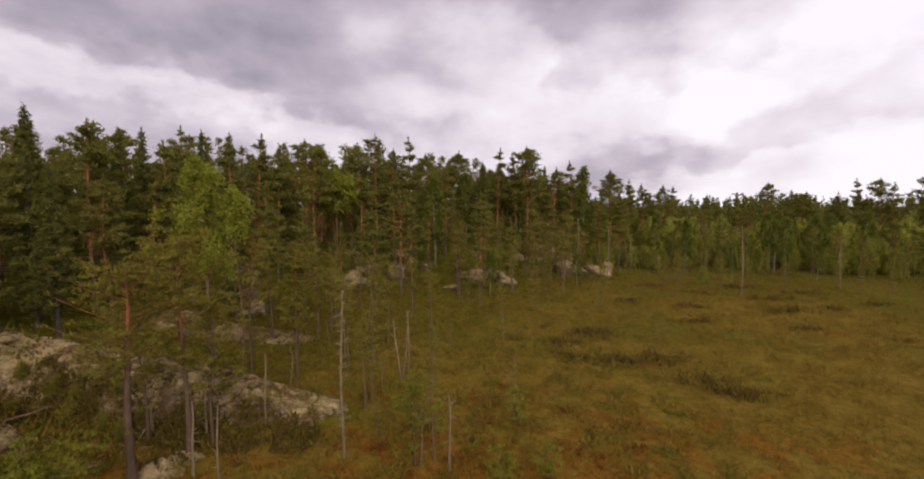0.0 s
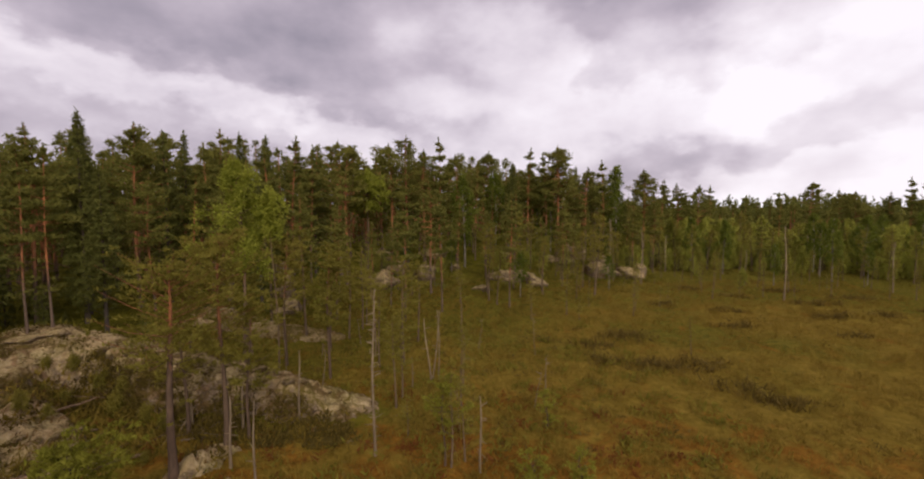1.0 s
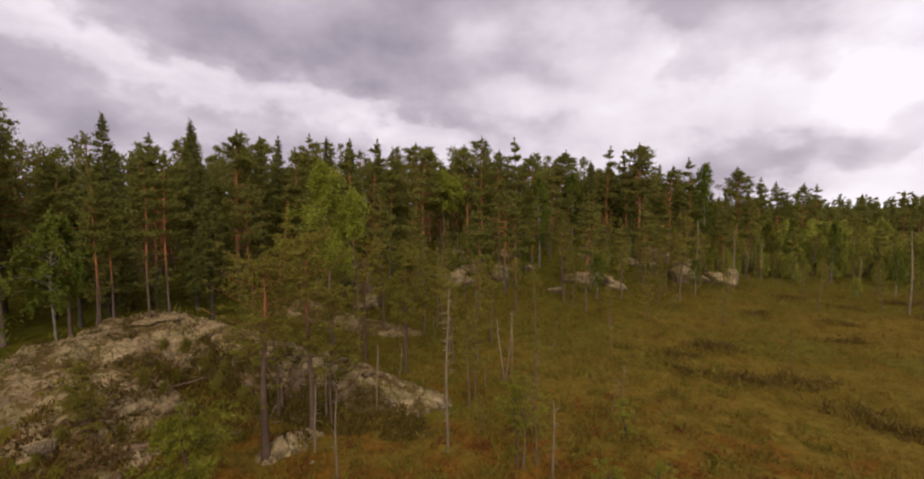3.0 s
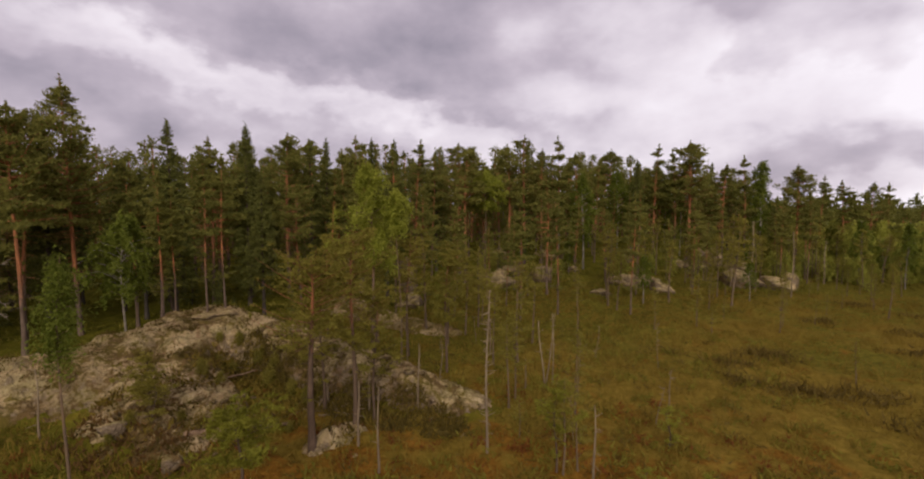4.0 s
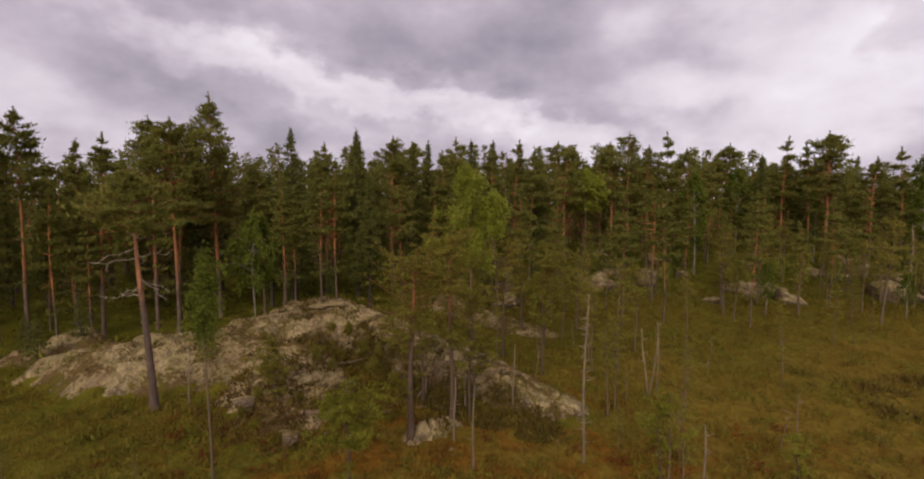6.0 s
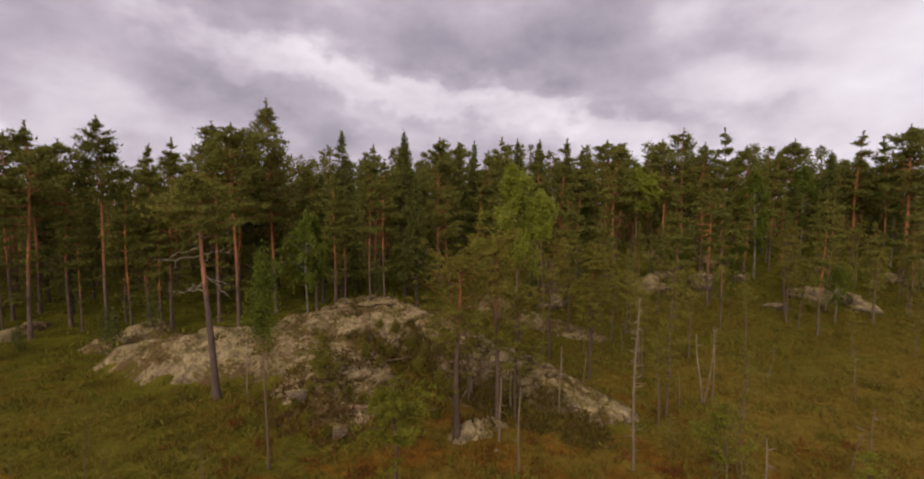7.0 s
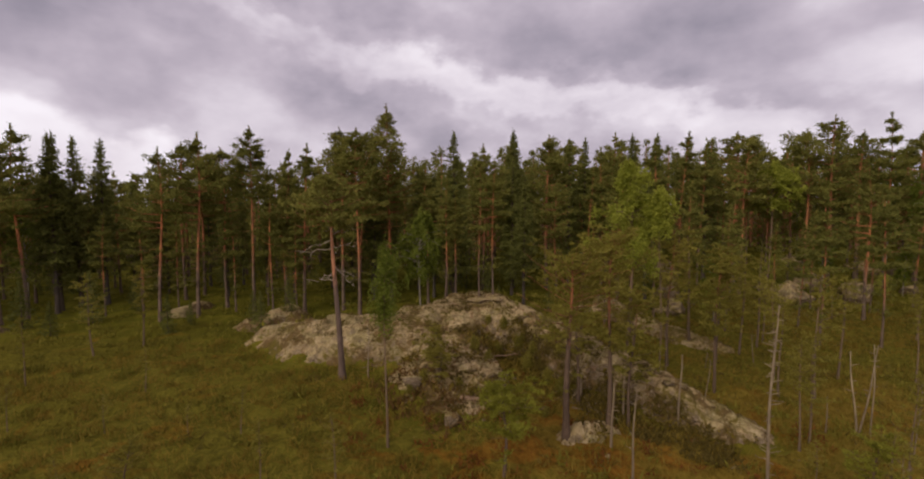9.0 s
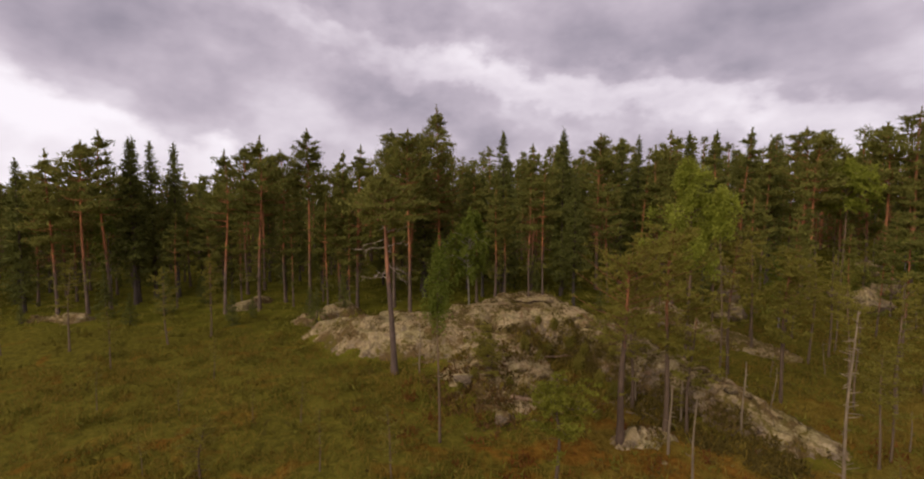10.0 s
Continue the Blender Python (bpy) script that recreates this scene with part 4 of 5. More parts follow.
# the forest's front and skyline, stretch by stretch: x, y, height, make
for x, y, h, k in [(-36.9, 4.3, 11.6, 1), (-43.5, 7.0, 12.8, 3), (-36.8, 6.6, 12.9, 1), (-44.5, 8.6, 13.3, 0), (-38.4, 8.9, 12.1, 3), (-34.7, 12.1, 11.9, 4), (-32.8, 12.7, 12.3, 5),
                   (-44.4, -5.7, 12.0, 5), (-43.4, -3.9, 12.6, 3), (-44.2, -2.6, 13.5, 1), (-28.7, 26.8, 12.9, 0), (-20.9, 19.1, 8.6, 4), (-20.5, 19.9, 8.4, 4), (-22.9, 18.0, 7.6, 4),
                   (-31.6, 15.2, 12.6, 5), (-32.4, 17.0, 13.1, 3), (-33.2, 10.6, 9.0, 4)]:
    forest_pine(x, y, h, k, "pines at the forest edge")
for x, y, h in [(-36.5, 9.0, 8.6), (-37.0, 11.5, 8.2), (-33.6, 11.6, 8.0), (-32.4, 12.0, 7.6), (-23.4, 18.5, 7.2), (-22.5, 18.5, 6.6), (-40.5, 6.0, 8.4), (-39.0, 3.6, 7.8), (-41.5, 1.6, 7.4)]:
    forest_pine(x, y, h, 4, "slim pines on the fringe", "slim young pine with a thin bare stem at the forest edge")
for x, y, h, k in [(-46.0, -0.8, 13.3, 0), (-46.4, 0.4, 13.1, 3), (-46.0, 2.0, 12.9, 1), (-35.4, 19.9, 13.6, 1), (-28.3, 23.3, 13.5, 0), (-28.8, 30.7, 14.2, 1), (-25.6, 34.7, 13.4, 0),
                   (-26.2, 38.0, 13.6, 2), (-24.6, 43.8, 14.0, 4), (-22.2, 44.2, 14.1, 0), (-18.6, 47.3, 13.5, 3), (-33.5, 19.0, 13.5, 0), (-46.5, -7.8, 11.4, 2), (-45.0, -1.0, 13.1, 1)]:
    forest_spruce(x, y, h, k)
# north of the outcrop
for x, y, h, k in [(-24.9, 40.8, 14.2, 0), (-20.4, 45.9, 14.3, 9), (-11.6, 52.5, 14.7, 3), (-6.4, 56.6, 15.9, 9), (-2.3, 63.1, 13.6, 4), (3.3, 68.5, 13.0, 1), (5.3, 67.5, 15.9, 9),
                   (8.0, 68.6, 15.3, 9), (14.1, 70.2, 13.3, 0), (16.7, 70.3, 14.2, 9), (24.5, 68.5, 11.5, 5), (27.4, 69.5, 10.9, 0), (30.4, 70.0, 10.6, 2), (32.7, 71.7, 10.4, 9)]:
    forest_pine(x, y, h, k)
for x, y, h, k in [(-5.7, 42.3, 10.8, 1), (-6.1, 31.5, 8.9, 4), (12.9, 65.9, 9.4, 4), (16.2, 54.3, 8.7, 4), (-0.1, 64.0, 9.8, 4), (-16.8, 58.6, 10.9, 4), (-3.9, 51.1, 8.9, 4),
                   (-13.0, 38.0, 9.0, 4), (-11.0, 31.5, 8.0, 4), (20.5, 60.5, 9.5, 4), (18.0, 62.5, 9.0, 4)]:
    forest_pine(x, y, h, k, "slim pines on the fringe", "slim pine with a bare lower stem on the wood's fringe")
# east, across the open bog
for x, y, h, k in [(46.7, 70.6, 10.9, 3), (50.4, 70.4, 9.7, 0), (52.0, 69.1, 9.5, 2), (53.5, 65.6, 9.4, 5), (53.9, 62.8, 11.2, 9), (55.8, 61.5, 11.1, 3), (56.2, 59.9, 10.5, 9), (58.0, 57.0, 11.5, 3), (42.0, 70.0, 8.6, 4), (38.0, 72.0, 8.8, 9)]:
    forest_pine(x, y, h, k)
wood_birch(42.9, 55.6, 7.0, 0)
wood_birch(47.4, 53.6, 7.4, 1)
wood_birch(38.6, 57.6, 7.2, 0)
wood_birch(18.8, 71.3, 13.6, 1)
wood_birch(0.5, 67.7, 12.0, 0)


def tall_pine(x, y, h, r0, frm, reach, seed, taper, label, mat=PINE_NEEDLES, **more):
    wood, leaf = needle_tree(seed, h, r0, frm, reach, "pine", taper=taper, **more)
    ob = new("pine_tree")
    part("trunk", mesh_from("trunk", *join(wood), PINE_BARK), ob)
    part("crown", mesh_from("crown", *leaf, mat, smooth=False), ob)
    ob.matrix_basis = pose(x, y, land(x, y))
    TAKEN.append((x, y))
    tagged(ob, label, "pine tree", "pines at the forest edge")


tall_pine(-30.9, 19.0, 15.6, 0.15, 0.42, 3.1, 501, 0.92, "very tall pine with a ragged pointed crown above its neighbours", limbs=170, clumps=8, leaves=13, size=0.25, lost=0.25, lean=(-0.2, -0.3))
tall_pine(-29.3, 15.3, 13.2, 0.13, 0.52, 2.5, 502, 0.6, "broad ragged pine with a bushy dark crown", limbs=96, clumps=8, leaves=14, size=0.27, lost=0.25)
tall_pine(-35.1, 16.9, 14.0, 0.12, 0.55, 2.1, 503, 0.6, "broad ragged pine with a bushy dark crown", limbs=90, clumps=7, leaves=13, size=0.27, lost=0.25)
tall_pine(-35.5, 10.0, 13.5, 0.13, 0.60, 1.9, 509, 0.8, "tall pine with a long bare orange trunk and ragged top", limbs=84, clumps=8, leaves=13, size=0.27, lost=0.3)
tall_pine(-26.6, 32.8, 13.7, 0.17, 0.45, 2.4, 510, 0.7, "tall dark pine with a broad ragged crown", limbs=96, clumps=8, leaves=13, size=0.28, lost=0.25)
tall_pine(9.6, 68.0, 16.5, 0.24, 0.50, 3.9, 504, 0.75, "tall pine with a broad layered crown at the wood's fringe", limbs=90, clumps=9, leaves=16, size=0.34, lost=0.3)
tall_pine(22.0, 68.4, 13.0, 0.20, 0.45, 3.4, 505, 0.9, "broad dark pine where the wood meets the open bog", limbs=96, clumps=8, leaves=14, size=0.32, lost=0.2)
tall_pine(-8.5, 57.4, 14.5, 0.20, 0.5, 2.4, 506, 0.7, "tall pine with a ragged open crown", limbs=96, clumps=7, leaves=13, size=0.30, lost=0.3)
tall_pine(-10.1, 54.2, 15.9, 0.20, 0.45, 2.6, 507, 0.55, "tall pine with a ragged flat-topped crown", limbs=90, clumps=8, leaves=13, size=0.30, lost=0.3)
tall_pine(-4.7, 61.3, 14.4, 0.20, 0.45, 3.0, 511, 0.7, "broad dark pine with a rounded crown", limbs=90, clumps=8, leaves=13, size=0.30, lost=0.25)
tall_pine(-16.4, 48.8, 14.5, 0.18, 0.45, 2.4, 508, 0.5, "broad pine with a rounded ragged crown", limbs=90, clumps=8, leaves=13, size=0.28, lost=0.3)
# the forest behind: mostly pine, spruce mixed in; past the first rows it is one mass
rng_wood = random.Random(4)
DEEP = []
planted = 0
for _ in range(9000):
    x, y = rng_wood.uniform(-92, 100), rng_wood.uniform(-40, 118)
    d = float(edge_depth(x, y))
    if d < 1.5 or d > 45 or math.hypot(x, y) > 120 or not free(x, y, (2.25 if d < 14 else 2.75) + (0.8 if y > 38 and x < 20 else 1.5 if x >= 20 else 0) * (1.0 if d < 20 else 0.7)):
        continue
    if x > 30 and y < 10 or x > 21 and y > 40 and d < 6:
        continue
    tall = 11.9 + 1.4 * min(1, max(0, (y - 5) / 14)) + 3.0 * min(1, max(0, (y - 25) / 35)) - 0.28 * max(0, x - 6) if x < 24 else min(8.0, 4.6 + 0.22 * d)
    h = tall * rng_wood.uniform(0.70, 0.93)
    r = rng_wood.random()
    if d > 15 or math.hypot(x, y) > 92:
        TAKEN.append((x, y))
        DEEP.append((x, y, h * (1.03 if y < 45 and x < 10 else 0.97), "pine" if r < (0.6 if y > 38 else 0.42) else "spruce"))
    elif r < (0.70 if y < 40 and d < 8 else 0.45 if y < 40 else 0.62 if x < 22 else 0.42):
        forest_pine(x, y, h)
    elif r < (0.94 if y < 40 else 0.76 if x < 22 else 0.50):
        forest_spruce(x, y, h * 0.98)
    else:
        if x > 22 and y > 40:
            fringe_birch(x, y, h * rng_wood.uniform(0.7, 0.95))
        else:
            wood_birch(x, y, h * rng_wood.uniform(0.6, 0.85))


def deep_forest():
    rng = np.random.default_rng(17)
    crowns, stems, twigs = [], [], []
    for x, y, h, kind in DEEP:
        z = float(soil(x, y))
        frm, reach = (rng.uniform(0.38, 0.55), rng.uniform(1.9, 2.6)) if kind == "pine" else (rng.uniform(0.04, 0.2), rng.uniform(1.6, 2.0))
        u = rng.uniform(0, 1, 100) ** 0.85
        rad = reach * ((1 - u) ** (0.85 if kind == "spruce" else rng.uniform(0.6, 0.9)) + 0.05) * rng.uniform(0.2, 1.0, 100)
        az = rng.uniform(0, 6.283, 100)
        c = np.stack([x + rad * np.cos(az), y + rad * np.sin(az), z + h * (frm + (0.99 - frm) * u)], -1)
        out = np.stack([np.cos(az), np.sin(az), 0 * az], -1) * 0.7
        crowns.append(tufts(rng, c, out, np.array([0.38, 0.38, 0.14]), 6, 0.42, 0.20, 0.3, 1.0, 1.6))
        n = 26
        az, at = rng.uniform(0, 6.283, n), z + h * rng.uniform(0.06, frm + 0.1, n)
        far = rng.uniform(0.5, 1.6, n)
        root = np.stack([x + 0 * az, y + 0 * az, at], -1)
        tip = root + np.stack([far * np.cos(az), far * np.sin(az), far * rng.uniform(-0.5, 0.1, n)], -1)
        wide = np.stack([0 * az, 0 * az, 0.05 + 0 * az], -1)
        k = np.arange(n)[:, None] * 3
        twigs.append((np.stack([root - wide, root + wide, tip], 1).reshape(-1, 3), np.hstack([k, k + 1, k + 2])))
        stems.append(tube([(x, y, z - 0.2), (x + rng.normal(0, 0.1), y, z + h * 0.5), (x, y, z + h * 0.97)], [0.17, 0.12, 0.03], 5))
    v, f = join(stems)
    tagged(new("deep_forest_trunks", mesh_from("deep_forest_trunks", v, f, PINE_BARK)), "brown conifer trunks deep inside the forest", "forest", kind="stuff")
    v, f = join(twigs)
    tagged(new("deep_forest_branches", mesh_from("deep_forest_branches", v, f, FALLEN_WOOD, smooth=False)), "bare brown lower branches deep inside the forest", "forest", kind="stuff")
    v, f = join(crowns)
    tagged(new("deep_forest_crowns", mesh_from("deep_forest_crowns", v, f, PINE_NEEDLES, smooth=False)), "dark green conifer crowns deep inside the forest", "forest", kind="stuff")


# lower trees between them close the forest's depth
rng_deep = random.Random(23)
for _ in range(900):
    x, y = rng_deep.uniform(-60, 24), rng_deep.uniform(20, 112)
    d = float(edge_depth(x, y))
    if 16 < d < 42 and math.hypot(x, y) < 118 and free(x, y, 1.7):
        TAKEN.append((x, y))
        DEEP.append((x, y, (9.6 + 2.2 * min(1, max(0, (y - 25) / 35)) - 0.2 * max(0, x - 6)) * rng_deep.uniform(0.85, 1.0), "spruce" if rng_deep.random() < 0.6 else "pine"))

deep_forest()
for _ in range(1500):
    x, y = rng_wood.uniform(-60, 60), rng_wood.uniform(-20, 90)
    d = float(edge_depth(x, y))
    if (1 if y > 35 else -2) < d < 14 and free(x, y, 1.6) and rng_wood.random() < (0.95 if y < 35 else 0.12):
        young_spruce(x, y, rng_wood.uniform(1.2, 3.6))

# slim pines that fringe the forest towards the bog
planted = 0
for _ in range(3000):
    x, y = rng_wood.uniform(-20, 56), rng_wood.uniform(21, 66)
    d = -float(edge_depth(x, y))
    if d < -2 or d > 19 or not free(x, y, 2.4) or rng_wood.random() > math.exp(-max(0, d) / (9 if x < 5 else 7)):
        continue
    kind = rng_wood.random()
    if kind < (0.38 if x < 18 else 0.25):
        forest_pine(x, y, rng_wood.uniform(5.0, 10.0), 4, "slim pines on the fringe", "slim young pine on the fringe of the bog")
    elif kind < (0.85 if x < 18 else 0.7):
        bog_pine(x, y, rng_wood.uniform(3.5, 7.5))
    else:
        wood_birch(x, y, rng_wood.uniform(3.5, 7.0))
    planted += 1
    if planted >= 80:
        break

# a light mixed fringe of small birches and bog pines in the east
planted = 0
for _ in range(3000):
    x, y = rng_wood.uniform(18, 66), rng_wood.uniform(34, 72)
    d = float(edge_depth(x, y))
    if not -27 < d < 6 or not free(x, y, 1.9) or rng_wood.random() > math.exp(min(0, d + 8) / 6):
        continue
    if rng_wood.random() < (0.55 if d > -6 else 0.2):
        fringe_birch(x, y, rng_wood.uniform(3.0, 6.5) if d > -10 else rng_wood.uniform(1.5, 3.5))
    else:
        bog_pine(x, y, rng_wood.uniform(3.0, 6.5) if d > -12 else rng_wood.uniform(1.5, 4.0))
    planted += 1
    if planted >= 130:
        break

# slender bog pines and small birches scattered out over the eastern bog
planted = 0
for _ in range(2500):
    x, y = rng_wood.uniform(6, 48), rng_wood.uniform(30, 64)
    d = float(edge_depth(x, y))
    if not -26 < d < -3 or not free(x, y, 2.0) or rng_wood.random() > math.exp((d + 3) / 9):
        continue
    if x > 26 and rng_wood.random() < 0.3:
        fringe_birch(x, y, rng_wood.uniform(1.5, 3.2))
    else:
        bog_pine(x, y, rng_wood.uniform(2.2, 5.5) * (1.0 if d > -14 else 0.6))
    planted += 1
    if planted >= 70:
        break

# leafy bushes under the wood's eastern and northern fringe
planted = 0
for _ in range(4000):
    x, y = rng_wood.uniform(-14, 62), rng_wood.uniform(30, 76)
    d = float(edge_depth(x, y))
    if (-1 if x > 22 else -4) < d < (9 if x > 22 else 6) and free(x, y, 1.2) and rng_wood.random() < (0.9 if x > 22 else 0.04):
        TAKEN.append((x, y))
        plant("birch_bush", ("bush", planted % 3), lambda: birch_tree(430 + planted % 3, 3.2, 0.03, 0.05, 1.15, limbs=26, clumps=7, leaves=8, size=0.20), BOG_PINE_BARK, BUSH_LEAVES,
              x, y, rng_wood.uniform(0.7, 1.3) + 0.06 * max(0, d) if x > 22 else rng_wood.uniform(0.5, 1.0), "leafy yellow-green birch bush at the wood's fringe", "bush", "bushes at the fringe")
        planted += 1
        if planted >= 130:
            break

# low bushes before the eastern wood
for _ in range(1100):
    x, y = rng_wood.uniform(16, 60), rng_wood.uniform(38, 70)
    d = float(edge_depth(x, y))
    if -9 < d < 1.5 and rng_wood.random() < math.exp(min(0, d + 4) / 3) and free(x, y, 1.0):
        TAKEN.append((x, y))
        plant("birch_bush", ("bush", planted % 3), None, BOG_PINE_BARK, BUSH_LEAVES,
              x, y, rng_wood.uniform(0.4, 0.95), "low leafy bush at the edge of the open bog", "bush", "bushes at the fringe")
        planted += 1

# stunted pines out on the bog
for x, y, h in [(-3.9, 17.8, 3.7), (-3.8, 18.6, 3.6), (-3.0, 15.5, 1.5), (-1.3, 13.5, 3.0), (-1.3, 18.2, 3.3), (-0.9, 13.9, 2.6), (10.6, 24.9, 2.2), (2.7, 32.1, 2.8), (5.5, 34.1, 3.5), (2.1, 45.0, 7.4), (-5.6, 22.0, 4.2),
                (-4.4, 26.5, 4.8), (-2.0, 29.0, 4.0), (0.4, 38.0, 5.0), (4.6, 42.0, 5.2), (9.0, 46.0, 5.4), (13.0, 50.0, 5.6), (-8.6, 29.5, 5.4), (-13.2, 24.0, 5.5), (-15.0, 30.0, 6.5)]:
    bog_pine(x, y, h)
for _ in range(2500):
    x, y = rng_wood.uniform(-42, 52), rng_wood.uniform(-14, 64)
    d = -float(edge_depth(x, y))
    if 0.5 < d < 18 and y > 24 and x > -16 and free(x, y, 2.3) and rng_wood.random() < 0.35 * math.exp(-d / 9):
        bog_pine(x, y, rng_wood.uniform(3.5, 7.5) if y > 40 else rng_wood.uniform(2.5, 5.0))
for x, y, h in [(-20.5, 0.4, 1.5), (-18.2, 2.6, 1.2), (-22.4, -2.2, 1.8), (-16.4, -0.8, 1.3), (-24.0, 2.0, 2.0), (-28.0, -2.0, 3.2), (-31.0, 0.5, 4.4), (-33.0, -4.0, 5.0), (-34.5, -7.0, 4.6), (-29.5, -6.5, 3.6), (-17.0, 4.0, 1.8), (-13.6, 3.6, 2.0), (-12.0, 5.2, 2.2), (-32.0, 2.8, 4.8)]:
    bog_pine(x, y, h)


def dead(x, y, h, r0, stubs, ln, seed, label, lean=(0, 0), from_share=0.2):
    wood, twigs = dead_tree(seed, h, r0, stubs, ln, 0.06 * h / 3, lean, from_share)
    ob = new("dead_tree")
    trunk = part("trunk", mesh_from("trunk", *wood, DEAD_WOOD), ob)
    for twig in twigs:
        part("twig", mesh_from("twig", *twig, DEAD_WOOD), trunk)
    ob.matrix_basis = pose(x, y, land(x, y), 0, 0, 0)
    TAKEN.append((x, y))
    tagged(ob, label, "dead tree", "standing dead trees")


dead(-3.85, 14.3, 5.5, 0.05, 60, 0.3, 1, "bleached dead pine trunk standing on the bog", (-0.06, 0.03), 0.05)
dead(-2.83, 20.5, 3.0, 0.04, 6, 0.3, 2, "leaning grey dead stem on the bog", (-0.3, 0.0))
dead(-2.8, 20.5, 3.4, 0.035, 6, 0.3, 3, "leaning grey dead stem on the bog", (0.45, 0.0))
dead(-2.5, 20.65, 3.3, 0.03, 3, 0.2, 4, "short grey dead stem on the bog")
dead(-0.42, 13.35, 2.35, 0.04, 14, 0.25, 5, "short broken dead pine stem on the bog", (0.0, 0.05), 0.05)
dead(-6.65, 12.0, 2.7, 0.04, 8, 0.25, 6, "thin grey dead stick of a pine")
dead(-7.1, 16.0, 2.7, 0.045, 8, 0.25, 7, "thin grey dead stick of a pine")
dead(-11.0, 15.7, 1.2, 0.06, 0, 0.2, 8, "short white dead stump by the pines")
dead(13.5, 53.6, 6.6, 0.10, 14, 0.8, 9, "tall bleached dead pine at the wood's fringe")
dead(15.3, 48.0, 5.9, 0.06, 6, 0.5, 10, "tall bleached dead pine at the wood's fringe")
dead(24.8, 40.4, 6.3, 0.075, 16, 0.4, 11, "tall bleached dead pine out on the bog")
dead(36.5, 44.0, 4.7, 0.07, 8, 0.4, 12, "pale dead pine across the bog")
dead(25.5, 47.8, 3.5, 0.05, 5, 0.3, 17, "pale dead stem across the bog")
dead(21.1, 57.2, 4.6, 0.07, 8, 0.4, 18, "pale dead pine at the wood's fringe")
dead(-18.7, 10.0, 2.5, 0.04, 8, 0.3, 13, "thin dead sapling at the outcrop's foot")
dead(-12.2, 12.1, 1.5, 0.04, 8, 0.3, 14, "thin dead sapling at the outcrop's foot")
dead(-8.2, 13.4, 2.3, 0.05, 8, 0.3, 15, "thin dead sapling by the pines")
dead(-8.9, 15.4, 2.0, 0.05, 8, 0.3, 16, "thin dead sapling by the pines")


stick_rng = random.Random(8)
for k in range(18):
    x, y = stick_rng.uniform(-11, 3), stick_rng.uniform(12.5, 27)
    if free(x, y, 0.9) and float(ridge(np.array(x), np.array(y), SPINE)) < 0.1:
        dead(x, y, stick_rng.uniform(1.2, 3.4), stick_rng.uniform(0.015, 0.026), 5, 0.22, 40 + k, "thin pale dead stem standing on the bog", (stick_rng.uniform(-0.25, 0.25), 0.0))


# ---- the far woods ----
def far_woods():
    rng = np.random.default_rng(9)
    vs, fs, at = [], [], 0
    for _ in range(1500):
        a = rng.uniform(-2.2, 1.5)  # bearing from +y towards +x
        r = rng.uniform(95, 330)
        x, y = r * math.sin(a), r * math.cos(a)
        if edge_depth(np.array(x), np.array(y)) < 20:
            continue
        h = rng.uniform(6.2, 9.2) + 0.012 * (r - 95)
        z0 = float(soil(x, y)) if r < 90 else 1.2
        n = 44
        u = rng.uniform(0.15, 1, n)
        rad = (1 - u) ** 0.8 * rng.uniform(1.4, 2.2) + 0.12
        az = rng.uniform(0, 6.283, n)
        c = np.stack([x + rad * 0.6 * np.cos(az), y + rad * 0.6 * np.sin(az), z0 + u * h], -1)
        v, f = tufts(rng, c, np.zeros_like(c), np.array([0.45, 0.45, 0.3]), 2, 0.9, 0.6, 0.4)
        vs.append(v)
        fs.append(f + at)
        at += len(v)
    tagged(new("far_woods", mesh_from("far_woods", np.vstack(vs), np.vstack(fs), SPRUCE_NEEDLES, smooth=False)), "distant dark green conifer woods beyond the bog", "forest", kind="stuff")


far_woods()


# ---- low growth ----
def low_growth(name, label, mat, count, area, keep, height, width, blades, seed, up=1.3, size=1.0, patchy=2.5, cut=0.0):
    rng = np.random.default_rng(seed)
    x = rng.uniform(area[0], area[1], count)
    y = rng.uniform(area[2], area[3], count)
    ok = keep(x, y) & (waves(x, y, patchy, seed) > cut)
    x, y = x[ok], y[ok]
    z = np.maximum(soil(x, y), rock_height(x, y, OUTCROP_LINES, 21))
    c = np.stack([x, y, z], -1)
    v, f = tufts(rng, c, np.zeros_like(c), np.array([0.28, 0.28, 0.10]) * size, blades, height, width, up, 0.7)
    tagged(new(name, mesh_from(name, v, f, mat, smooth=False)), label, name.replace("_", " "), kind="stuff")


def on_bog(x, y):
    rock = rock_height(x, y, OUTCROP_LINES, 21) - soil(x, y)
    return (edge_depth(x, y) < 1) & (rock < -0.1)


def on_green(x, y):
    wet = np.clip((-x - 5) / 12, 0, 1) * np.clip((20 - y) / 12, 0, 1) + np.clip((y - 24) / 18, 0, 1) * np.clip((16 - x) / 12, 0, 1) + np.clip((edge_depth(x, y) + 20) / 16, 0, 1)
    return on_bog(x, y) & (wet + 0.25 * waves(x, y, 5.0, 99) > 0.45)


def on_rock(x, y):
    return rock_height(x, y, OUTCROP_LINES, 21) - soil(x, y) > 0.02


